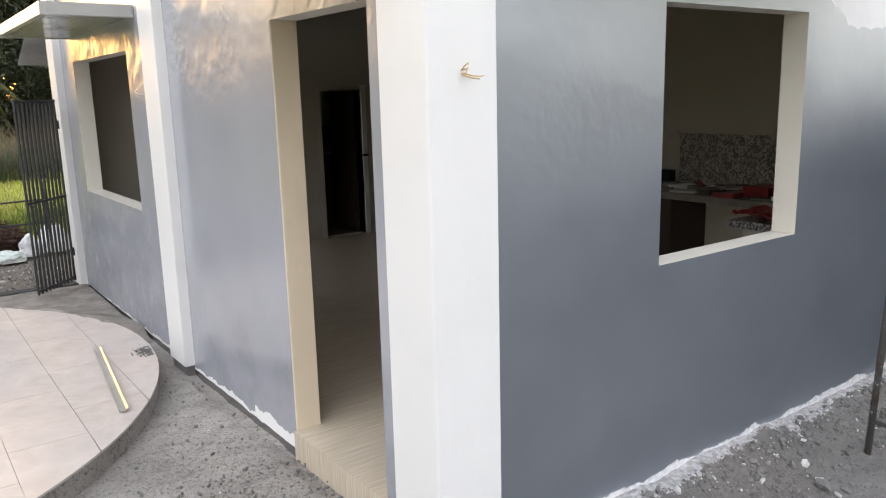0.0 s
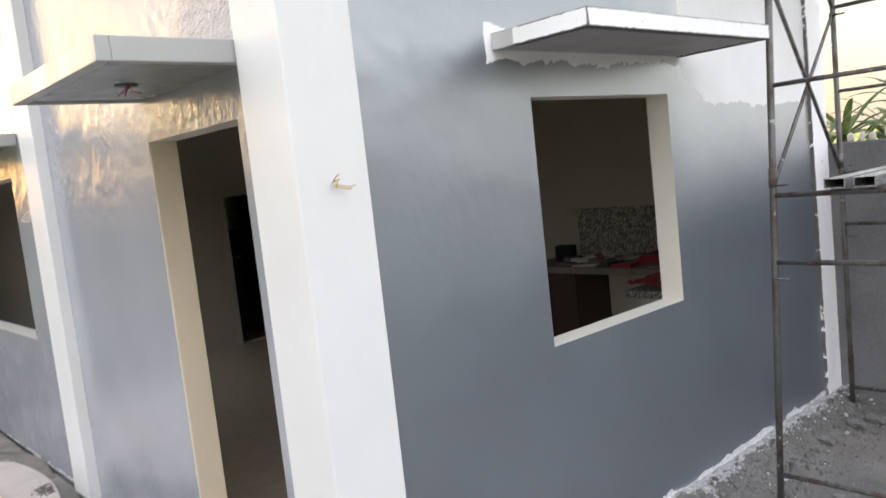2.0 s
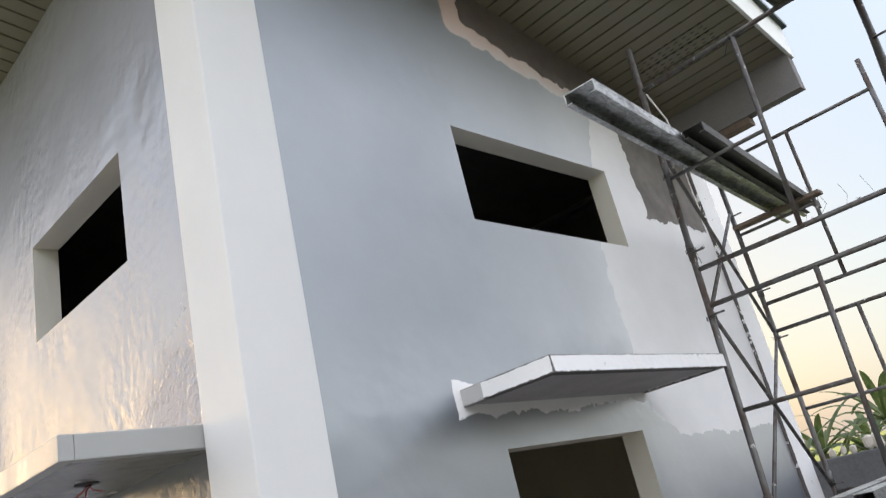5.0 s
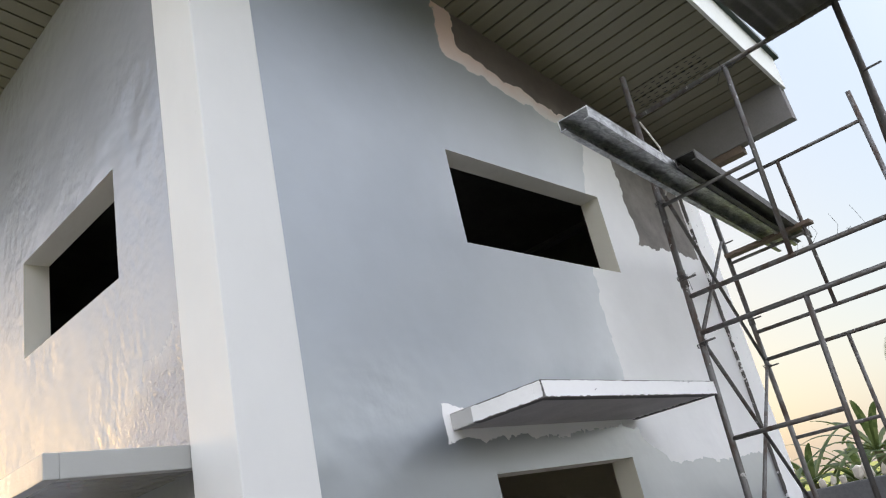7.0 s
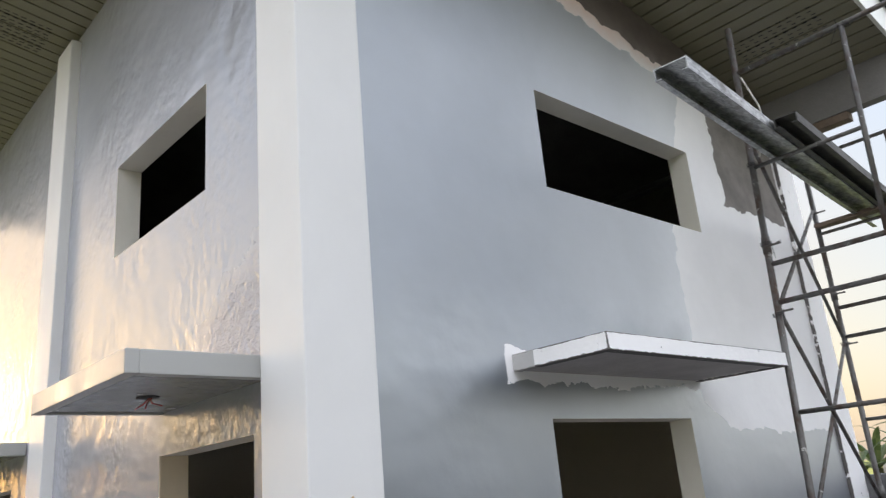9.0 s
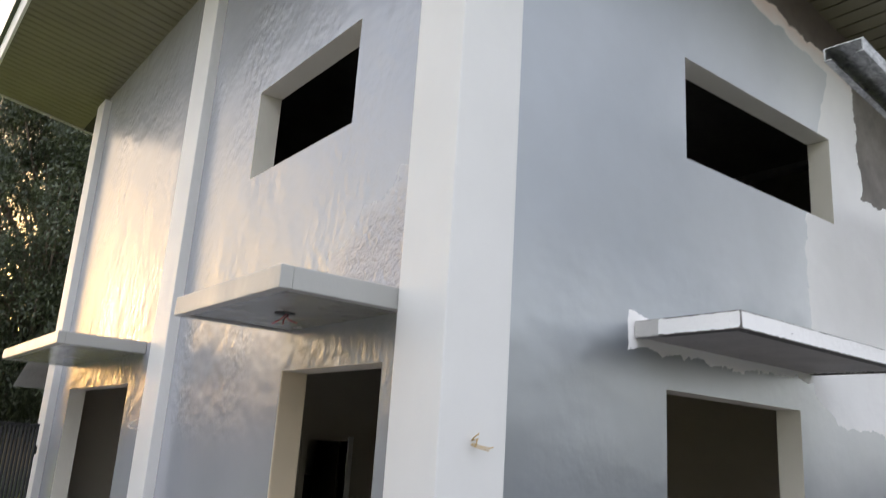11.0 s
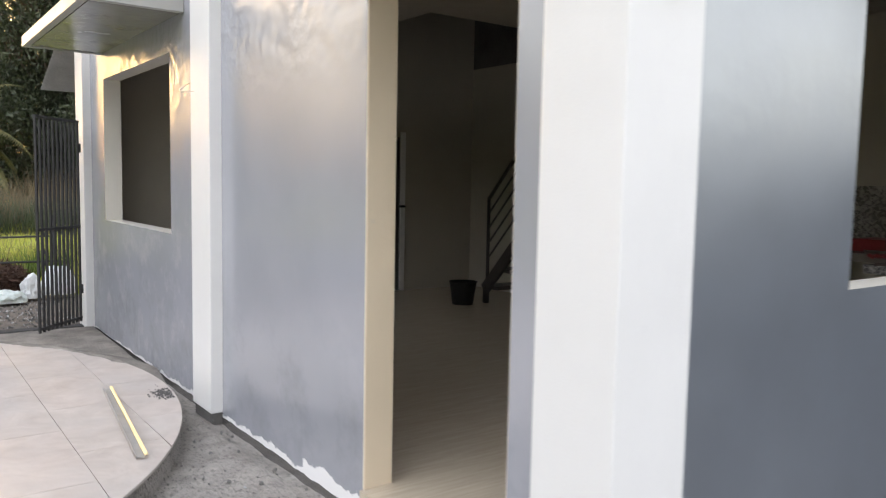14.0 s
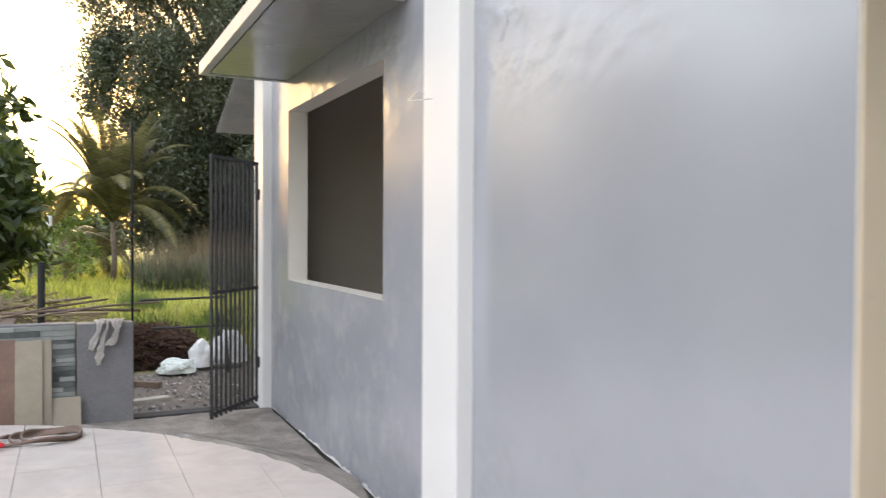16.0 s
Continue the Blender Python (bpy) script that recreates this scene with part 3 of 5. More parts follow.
def wall(name, axis, outer, inner, a0, a1, z0, holes, material, label, top=None, inner_mat=None):
    """A wall with real openings: axis is the one that it runs along; holes are (a0, a1, z0, z1)."""
    bm = bmesh.new()
    xs = sorted({a0, a1, *(h[0] for h in holes), *(h[1] for h in holes)})
    zs = sorted({z0, 2.68, *(h[2] for h in holes), *(h[3] for h in holes)}) + [99.0]

    def at(a, d, z):
        z = top(a) if z > 90 else z
        return (a, d, z) if axis == "x" else (d, a, z)

    verts = {}

    def vert(a, d, z):
        key = (a, d, z)
        if key not in verts:
            verts[key] = bm.verts.new(at(a, d, z))
        return verts[key]

    def filled(i, j):
        if not (0 <= i < len(xs) - 1 and 0 <= j < len(zs) - 1):
            return False
        ca, cz = (xs[i] + xs[i + 1]) / 2, (zs[j] + min(zs[j + 1], zs[j] + 0.1)) / 2
        return not any(h[0] < ca < h[1] and h[2] < cz < h[3] for h in holes)

    for i in range(len(xs) - 1):
        for j in range(len(zs) - 1):
            if not filled(i, j):
                continue
            p, q, r, s = xs[i], xs[i + 1], zs[j], zs[j + 1]
            bm.faces.new([vert(*c) for c in ((p, outer, r), (q, outer, r), (q, outer, s), (p, outer, s))])
            f = bm.faces.new([vert(*c) for c in ((p, inner, r), (p, inner, s), (q, inner, s), (q, inner, r))])
            # inner faces of the upper storey take the dark tone, as an unlit room
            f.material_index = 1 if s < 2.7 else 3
            for di, dj, c in ((-1, 0, ((p, r), (p, s))), (1, 0, ((q, r), (q, s))), (0, -1, ((p, r), (q, r))), (0, 1, ((p, s), (q, s)))):
                if not filled(i + di, j + dj):
                    f = bm.faces.new([vert(c[0][0], outer, c[0][1]), vert(c[1][0], outer, c[1][1]), vert(c[1][0], inner, c[1][1]), vert(c[0][0], inner, c[0][1])])
                    f.material_index = 2
    bmesh.ops.recalc_face_normals(bm, faces=bm.faces[:])
    ob = part(name, bm, material)
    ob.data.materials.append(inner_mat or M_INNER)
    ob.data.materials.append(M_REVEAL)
    ob.data.materials.append(M_SHADE_CEMENT)
    return tagged(ob, label, "wall", kind="structure")


DOOR = (0.49, 1.39, -0.20, 2.10)
WIN_W = (3.945, 5.78, 0.907, 2.105)
WIN_WU = (0.935, 2.12, 3.28, 3.85)
WIN_S = (1.345, 2.523, 0.92, 2.105)
WIN_SU = (1.53, 3.052, 3.287, 3.855)
NDOOR = (2.88, 3.43, 0.0, 1.80)
wall("wall_west", "y", WX, WX + TH, 0.08, NORTH - 0.02, -0.6, [DOOR, WIN_W, WIN_WU], M_WEST, "blue-grey satin painted plaster wall with trowel waves", lambda a: 5.45)
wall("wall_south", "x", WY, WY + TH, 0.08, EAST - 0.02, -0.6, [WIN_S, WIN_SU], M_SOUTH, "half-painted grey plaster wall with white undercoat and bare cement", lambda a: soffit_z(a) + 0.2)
wall("wall_north", "x", NORTH - 0.15, NORTH - 0.01, 0.21, EAST - 0.14, -0.6, [NDOOR], M_INNER, "off-white plastered rear wall", lambda a: soffit_z(a) + 0.2)
wall("wall_east", "y", EAST - 0.01, EAST - 0.15, 0.21, NORTH - 0.02, -0.6, [], M_INNER, "off-white plastered side wall", lambda a: 4.62)

for name, c, label in (
    ("column_1", (0.0, 0.31, 0.0, 0.31, -0.5, 5.21), "white painted square concrete corner column"),
    ("column_2", (0.0, 0.2, 3.0, 3.32, -0.082, 5.2), "white painted concrete pilaster on the grey wall"),
    ("column_3", (0.0, 0.2, 6.27, 6.57, -0.135, 5.2), "white painted concrete pilaster at the wall end"),
):
    solid(name, soft_box(*c, 0.007), M_WHITE, label, "column", kind="structure")
bm = bmesh.new()
box(bm, 4.40, 4.66, 0.045, 0.3, -0.5, 4.52)
bmesh.ops.subdivide_edges(bm, edges=[e for e in bm.edges if abs(e.verts[0].co.z - e.verts[1].co.z) > 1], cuts=90)
rng = random.Random(4)
for v in bm.verts:
    if v.co.x < 4.5 and v.co.y < 0.1:
        v.co.x += rng.uniform(-0.006, 0.006)
    elif v.co.y < 0.1:
        v.co.x += rng.uniform(-0.005, 0.005)
solid("column_4", bm, M_RAGGED, "ragged white undercoated corner strip at the wall end", "column", kind="structure")
# bare concrete shoes under the pilasters
for name, y0, y1 in (("trim_1", 3.0, 3.32), ("trim_2", 6.27, 6.57)):
    solid(name, soft_box(0.012, 0.19, y0 + 0.008, y1 - 0.008, -0.3, -0.065, 0.01), M_SHADE_CEMENT, "bare dark concrete foot of the pilaster", "column foot", kind="structure")

# beige lining of the doorway
for name, c in (("door_jamb_1", (WX + 0.003, WX + TH, DOOR[1] - 0.006, DOOR[1] + 0.002, 0.0, 2.10)), ("door_jamb_2", (WX + 0.003, WX + TH, DOOR[0] - 0.002, DOOR[0] + 0.006, 0.0, 2.10))):
    solid(name, soft_box(*c, 0.002), M_JAMB, "smooth beige painted door jamb", "door jamb", kind="structure")

# interior floor, upper floor with its stair opening, inner ceiling
bm = bmesh.new()
box(bm, WX + TH, EAST - 0.14, WY + TH, NORTH - 0.15, -0.3, 0.0)
box(bm, 0.055, WX + TH, DOOR[0], DOOR[1], -0.3, 0.0)
box(bm, 2.6, 3.9, NORTH - 0.15, NORTH + 1.2, -0.3, -0.004)
solid("floor", bm, M_TILE_IN, "glossy cream wood-grain tiled floor and doorstep", "floor", kind="structure")
bm = bmesh.new()
box(bm, WX + TH, EAST - 0.15, WY + TH, 3.70, 2.60, 2.75)
box(bm, WX + TH, 2.0, 3.70, NORTH - 0.15, 2.60, 2.75)
solid("upper_floor", bm, M_INNER, "off-white underside of the upper floor slab", "floor slab", kind="structure")
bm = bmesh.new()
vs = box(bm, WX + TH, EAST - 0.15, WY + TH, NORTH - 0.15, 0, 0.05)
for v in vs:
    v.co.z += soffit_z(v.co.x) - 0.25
solid("ceiling", bm, M_SHADE_CEMENT, "inner ceiling coloured dark for the shade of the upper room", "ceiling", kind="structure")
# small dark room behind the rear door
bm = bmesh.new()
box(bm, 2.5, 2.6, NORTH, NORTH + 1.3, -0.1, 2.3)
box(bm, 3.9, 4.0, NORTH, NORTH + 1.3, -0.1, 2.3)
box(bm, 2.5, 4.0, NORTH + 1.2, NORTH + 1.3, -0.1, 2.3)
box(bm, 2.5, 4.0, NORTH, NORTH + 1.2, 2.2, 2.3)
solid("wall_back_room", bm, M_INNER, "plain walls of a small dark back room", "wall", kind="structure")

# ---- roof edge: soffit boards, fascias, beam ----
SY0, SX0, SX1, SY1 = -0.985, -0.98, 4.325, 7.57
bm = bmesh.new()


def sloped(bm, x0, x1, y0, y1, dz0, dz1):
    for v in box(bm, x0, x1, y0, y1, dz0, dz1):
        v.co.z += soffit_z(v.co.x)


sloped(bm, SX0, SX1, SY0, WY, 0.013, 0.02)
sloped(bm, SX0, WX, WY, SY1, 0.013, 0.02)
sloped(bm, WX, SX1, NORTH, SY1, 0.0, 0.02)
soffit = solid("soffit", bm, M_SHADOW_GAP, "cream ribbed metal soffit with dark grooves under the eaves", "soffit", kind="structure")


def soffit_board(x0, x1, y0, y1):
    bm = bmesh.new()
    sloped(bm, x0, x1, y0, y1, 0.0, 0.012)
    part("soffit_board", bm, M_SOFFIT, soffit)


pitch = 0.118
x = SX0
while x < SX1 - 0.01:          # south eave: boards run out from the wall
    soffit_board(x + 0.0075, min(x + pitch - 0.0075, SX1), SY0, WY)
    x += pitch
y = WY
while y < SY1 - 0.01:          # west eave
    soffit_board(SX0, WX, y + 0.0075, min(y + pitch - 0.0075, SY1))
    y += pitch


def vent(x0, x1, y0, y1, along):
    """Rows of short dark slots in the soffit."""
    bm = bmesh.new()
    if along == "y":
        for i in range(9):
            for j in range(9):
                x, y = x0 + (x1 - x0) * i / 8, y0 + (y1 - y0) * j / 8 + 0.012 * (i % 2)
                sloped(bm, x - 0.003, x + 0.003, y, y + 0.03, -0.002, 0.004)
    else:
        for i in range(9):
            for j in range(9):
                y, x = y0 + (y1 - y0) * i / 8, x0 + (x1 - x0) * j / 8 + 0.012 * (i % 2)
                sloped(bm, x, x + 0.035, y - 0.004, y + 0.004, -0.002, 0.004)
    part("vent_slots", bm, M_SHADOW_GAP, soffit, "dark punched vent slots")


vent(3.50, 3.84, -0.76, -0.22, "y")
vent(-0.60, -0.15, 3.1, 3.45, "x")
bm = bmesh.new()
sloped(bm, SX0 - 0.02, SX1 + 0.1, SY0 - 0.025, SY0, -0.012, 0.27)
sloped(bm, SX0 - 0.025, SX0, SY0, SY1, -0.012, 0.27)
sloped(bm, SX0 - 0.02, SX1, SY1, SY1 + 0.025, -0.012, 0.27)
solid("fascia", bm, M_FASCIA, "white metal fascia board along the eaves", "fascia", kind="structure")
bm = bmesh.new()
sloped(bm, SX0 - 0.06, SX1 + 0.14, SY0 - 0.06, SY1 + 0.06, 0.27, 0.30)
solid("roof", bm, M_ROOF, "dark green sheet metal roof with a low pitch", "roof", kind="structure")
bm = bmesh.new()
for v in box(bm, SX1, SX1 + 0.10, SY0 - 0.005, SY1, 4.26, 4.82):
    if v.co.z < 4.5:
        v.co.x += 0.02
solid("eave_beam", bm, M_BEAM, "grey rendered beam along the low eave", "beam", kind="structure")
solid("timber_block", soft_box(4.36, 4.46, -0.56, 0.04, 4.20, 4.265, 0.008), M_TIMBER, "weathered brown timber piece under the eave beam", "timber")
solid("wall_eave_fill", soft_box(4.36, 4.64, 0.04, NORTH - 0.02, 4.3, 4.62, 0.004), M_BEAM, "grey rendered wall head under the low eave", "wall", kind="structure")


# ---- canopies ----
def canopy(label, place, sx, sy, board, fascia, group="window and door canopies", hole=None, t=0.085, z1=2.372):
    """A flat slab hood: top slab, fascia on three sides, recessed ceiling board with a dark joint."""
    x0, x1, y0, y1 = place
    ob = thing("canopy", ((x0 + x1) / 2, (y0 + y1) / 2, 2.29), label, "canopy", group)
    inv = Matrix.Translation((-(x0 + x1) / 2, -(y0 + y1) / 2, -2.29))
    w = 0.05

    def add(name, bm, mat, lab=""):
        bmesh.ops.transform(bm, matrix=inv, verts=bm.verts[:])
        return part(name, bm, mat, ob, lab)

    z0 = z1 - t
    add("slab", soft_box(x0 + 0.006, x1, y0 + 0.006, y1 - 0.006, z0 + 0.035, z1 - 0.010, 0.004), fascia)
    if sx:   # hood on the west wall
        add("fascia", soft_box(x0, x0 + w, y0, y1, z0, z1, 0.004), fascia)
        add("fascia", soft_box(x0 + w, x1, y0, y0 + w, z0, z1, 0.004), fascia)
        add("fascia", soft_box(x0 + w, x1, y1 - w, y1, z0, z1, 0.004), fascia)
        inner = (x0 + w + 0.012, x1, y0 + w + 0.012, y1 - w - 0.012)
    else:
        add("fascia", soft_box(x0, x1, y0, y0 + w, z0, z1, 0.004), fascia)
        add("fascia", soft_box(x0, x0 + w, y0 + w, y1, z0, z1, 0.004), fascia)
        add("fascia", soft_box(x1 - w, x1, y0 + w, y1, z0, z1, 0.004), fascia)
        inner = (x0 + w + 0.012, x1 - w - 0.012, y0 + w + 0.012, y1)
    add("ceiling_board", soft_box(*inner, z0 + 0.006, z0 + 0.03, 0.002), board, "smooth ceiling board with a dark joint")
    jx0, jx1, jy0, jy1 = inner
    g = 0.013
    strips = [(jx0 - g, jx0 - 0.001, jy0, jy1), (jx0, jx1, jy0 - g, jy0 - 0.001), (jx0, jx1, jy1 + 0.001, jy1 + g)] if sx else [(jx0, jx1, jy0 - g, jy0 - 0.001), (jx0 - g, jx0 - 0.001, jy0, jy1), (jx1 + 0.001, jx1 + g, jy0, jy1)]
    for a0, a1, b0, b1 in strips:
        bm = bmesh.new()
        box(bm, a0, a1, b0, b1, z0 + 0.012, z0 + 0.03)
        add("joint", bm, M_SHADOW_GAP, "dark open joint round the board")
    if hole:
        hx, hy = hole
        bm = bmesh.new()
        bmesh.ops.create_cone(bm, cap_ends=True, segments=20, radius1=0.045, radius2=0.045, depth=0.006, matrix=Matrix.Translation((hx, hy, z0 + 0.005)))
        lamp = add("lamp_hole", bm, M_SHADOW_GAP, "round dark hole for a lamp")
        for k in range(3):
            a = 2.1 * k
            pts = [(hx + 0.012 * k, hy, z0 + 0.01), (hx + 0.02 * math.cos(a), hy + 0.02 * math.sin(a), z0 - 0.02), (hx + 0.06 * math.cos(a), hy + 0.06 * math.sin(a), z0 - 0.028 - 0.01 * k)]
            add("wire", bar(pts, 0.003, 5), M_REDWIRE, "red lamp wire hanging from the hole").parent = lamp
    return ob


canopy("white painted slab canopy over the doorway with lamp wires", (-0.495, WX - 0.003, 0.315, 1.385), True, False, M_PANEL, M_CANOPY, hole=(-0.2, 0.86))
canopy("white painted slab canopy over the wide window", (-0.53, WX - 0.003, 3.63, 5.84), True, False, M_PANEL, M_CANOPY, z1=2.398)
canopy("chipped white slab canopy over the kitchen window", (1.115, 2.69, -0.455, WY - 0.003), False, True, M_BOARD, M_CHIP, t=0.076, z1=2.386)


# ---- ground ----
def ground_z(x, y):
    """Yard level: a rubble bank at the foot of the south wall, a lower yard, the meadow behind."""
    z = -0.37
    if x > -0.2 and y < 6.2:
        bank = max(0.0, min(1.0, (y + 0.62) / 0.62))
        z += 0.20 * bank ** 1.4
    t = max(0.0, min(1.0, (y - 6.35) / 0.25))
    z += 0.25 * t
    t = max(0.0, min(1.0, (0.25 - x) / 0.9)) * max(0.0, min(1.0, (y + 0.9) / 1.2))
    z = z * (1 - t) + max(z, -0.16) * t
    near = max(0.0, 1 - math.hypot(x - 1.5, y) / 9)
    z += near * 0.035 * (noise.noise((x * 3.1, y * 3.1, 0)) + 0.6 * noise.noise((x * 9, y * 9, 3)))
    if y > 9:
        z += 0.12 * noise.noise((x * 0.3, y * 0.3, 7)) - 0.0125 * min(y - 9, 30)
    return z


def spread(lo, hi, fine0, fine1, step):
    out = list(np.arange(fine0, fine1, step))
    for sign, start, end in ((-1, fine0, lo), (1, fine1, hi)):
        v, s = start, step
        while (v - end) * sign < 0:
            out.append(v)
            s *= 1.22
            v += sign * s
        out.append(end)
    return sorted(set(round(float(v), 4) for v in out))


gx, gy = spread(-900, 900, -1.6, 5.0, 0.06), spread(-900, 900, -2.6, 1.6, 0.06)
verts = [(x, y, ground_z(x, y)) for y in gy for x in gx]
w = len(gx)
faces = [(j * w + i, j * w + i + 1, (j + 1) * w + i + 1, (j + 1) * w + i) for j in range(len(gy) - 1) for i in range(w - 1)]
ground = numpy_part("ground", verts, faces, M_EARTH)
tagged(ground, "dark gravelly soil with lime spills and meadow behind", "ground", kind="structure")

# rough concrete apron along the west wall
bm = bmesh.new()
nx, ny = 90, 130
grid = {}
for j in range(ny + 1):
    for i in range(nx + 1):
        x, y = -5.5 + (WX + 5.5) * (i / nx) ** 0.7, -0.3 + 6.75 * j / ny
        z = -0.125 - 0.03 * max(0, min(1, (y - 4.5) / 2)) + 0.012 * noise.noise((x * 4, y * 4, 1)) + 0.008 * noise.noise((x * 11, y * 11, 2))
        z -= 0.22 * max(0.0, min(1.0, (0.75 + 0.25 * noise.noise((x * 2, 0, 5)) - y) / 0.9))
        z -= 0.03 * max(0.0, min(1.0, (x + 0.04) / 0.05))
        grid[i, j] = bm.verts.new((x, y, z))
for j in range(ny):
    for i in range(nx):
        bm.faces.new((grid[i, j], grid[i + 1, j], grid[i + 1, j + 1], grid[i, j + 1])).smooth = True
solid("pavement", bm, M_CONC, "rough freshly laid grey concrete apron beside the wall", "pavement", kind="structure")

# round terrace: mortar bed and its tiles
CX, CY, CR = -2.73, 3.60, 2.62
bm = bmesh.new()
bmesh.ops.create_cone(bm, cap_ends=True, segments=128, radius1=CR, radius2=CR - 0.004, depth=0.30, matrix=Matrix.Translation((CX, CY, -0.162)))
terrace = solid("terrace", bm, M_CONC, "round raised terrace with a bare concrete edge", "terrace", kind="structure")
solid("lower_step", soft_box(-3.2, -1.14, 0.55, 1.66, -0.3, -0.085, 0.006), M_TILE, "pale tiled lower step beside the round terrace", "step", kind="structure")

# damp sand swept against the far edge of the terrace
bm = bmesh.new()
grid = {}
ni, nj = 120, 180
for j in range(nj + 1):
    for i in range(ni + 1):
        x, y = -1.35 + (0.05 + 1.35) * i / ni, 3.95 + 2.33 * j / nj
        inside = CR - math.hypot(x - CX, y - CY)
        reach = 0.03 + 0.05 * noise.noise((x * 3, y * 3, 9)) + 0.03 * noise.noise((x * 12, y * 12, 2))
        reach *= max(0.05, min(1.0, (x + 1.3) / 0.45))
        if inside > 0:
            z = 0.014 * (1 - inside / max(0.02, reach))
        else:
            z = 0.012 + 0.15 * max(-1.0, inside / 0.40) * (1.0 - 0.25 * min(1, (y - 3.95) / 2))
        z += 0.006 * noise.noise((x * 7, y * 7, 4)) + 0.004 * noise.noise((x * 19, y * 19, 4)) + 0.002 * noise.noise((x * 45, y * 45, 4))
        if y < 4.25:
            z -= 0.10 * (4.25 - y) / 0.3
        grid[i, j] = bm.verts.new((x, y, max(z, -0.2)))
for j in range(nj):
    for i in range(ni):
        bm.faces.new((grid[i, j], grid[i + 1, j], grid[i + 1, j + 1], grid[i, j + 1])).smooth = True
tagged(part("sand_spill", bm, M_SAND), "dark damp sand swept over the terrace edge by the gateway", "sand", kind="stuff")

# field boundary by the gate
solid("fence_pillar", soft_box(-1.285, -0.92, 6.28, 6.42, -0.35, 0.60, 0.008), M_FENCE, "low grey rendered pillar of the garden wall", "wall", kind="structure")
slate = solid("garden_wall", soft_box(-4.6, -1.29, 6.31, 6.43, -0.35, 0.605, 0.006), M_FENCE, "low garden wall clad in stacked grey-green slate", "wall", kind="structure")
# threshold coloured near-black to read as the shaded gap under the soil edge
solid("gate_threshold", soft_box(-0.92, 0.0, 6.36, 6.5, -0.4, -0.105, 0.012), M_SHADOW_GAP, "concrete threshold in the gateway, near-black for the shaded gap", "threshold", kind="structure")
solid("fence_east", soft_box(4.66, 4.80, -9.0, 0.30, -0.6, 1.70, 0.012), M_FENCE, "grey rendered boundary wall with a rough top", "wall", kind="structure")


# ---- gate ----
def gate():
    ob = thing("iron_gate", (-0.05, 6.225, -0.03), "black iron bar gate standing open on its hinges", "gate")
    w, h = 0.62, 1.79
    m = pose(0, 0, 0, 0, 0, math.degrees(math.atan2(-0.46, -0.42)))
    ob.matrix_world = Matrix.Translation((-0.05, 6.225, -0.03)) @ m
    for z in (0.03, 0.86, h):
        part("rail", soft_box(0, w, -0.012, 0.012, z - 0.012, z + 0.012, 0.003), M_IRON, ob)
    for i in range(11):
        x = 0.012 + (w - 0.024) * i / 10
        part("upright", soft_box(x - 0.009, x + 0.009, -0.009, 0.009, -0.005, h - 0.005, 0.002), M_IRON, ob)
    part("latch", bar([(w - 0.16, -0.02, 0.84), (w - 0.12, -0.03, 0.8), (w - 0.13, -0.03, 0.7), (w - 0.17, -0.03, 0.62), (w - 0.14, -0.03, 0.55)], 0.008, 6), M_IRON, ob, "curled iron latch rod")
    for z in (0.25, 1.52):
        part("hinge", bar([(-0.01, 0, z), (-0.01, 0, z + 0.08)], 0.016, 8), M_IRON, ob)


gate()


# ---- scaffold ----
def frame_a(name, x, y0, lean, levels, label):
    """One ladder frame of the scaffold: two posts, cross bars, a middle upright on the upper levels."""
    ob = thing(name, (x, y0, ground_z(x, y0)), label, "scaffold", "scaffold frames by the wall")
    inv = Vector((x, y0, ground_z(x, y0)))

    def P(u, z):
        return Vector((x, y0 - u - lean * (z + 0.36), z)) - inv

    W, top = 1.24, levels["top"]
    for u in (0.0, W):
        base = ground_z(x, y0 - u) - 0.01
        post = part("post", bar([P(u, base), P(u, 1.0), P(u, top if u == 0 else levels["top2"])], 0.0185, 10), M_SCAF, ob)
        for z in levels["pin"]:
            part("brace_pin", bar([P(u, z) + Vector((-0.02, 0, 0)), P(u, z) + Vector((-0.02, -0.09, 0))], 0.006, 6), M_SCAF, post)
        for z in levels["joint"]:
            part("coupling", bar([P(u, z - 0.05), P(u, z + 0.05)], 0.023, 10), M_SCAF, post)
    for z in levels["full"]:
        part("cross_bar", bar([P(0, z), P(W, z)], 0.0145, 8), M_SCAF, ob)
    for z in levels["half"]:
        part("rung", bar([P(0, z), P(0.61, z)], 0.0125, 8), M_SCAF, ob)
    for z0, z1 in levels["mid"]:
        part("middle_upright", bar([P(0.61, z0), P(0.61, z1)], 0.0145, 8), M_SCAF, ob)
    return ob


LV = dict(top=4.34, top2=4.7, full=(-0.1, 1.12, 1.485, 2.655, 2.87, 4.04), half=(2.07, 3.44), mid=((1.485, 2.655), (2.87, 4.04)), pin=(1.03, 1.54, 2.6, 2.97, 3.6), joint=(1.58, 2.98))
frame_a("scaffold", 2.70, -0.335, 0.042, LV, "rust-stained steel pipe scaffold frame standing by the wall")
frame_a("scaffold", 4.45, -0.105, 0.006, dict(LV, top=4.3, top2=4.28), "rust-stained steel pipe scaffold frame near the boundary wall")


def ya(z):
    return -0.335 - 0.042 * (z + 0.36)


def yb(z):
    return -0.105 - 0.006 * (z + 0.36)


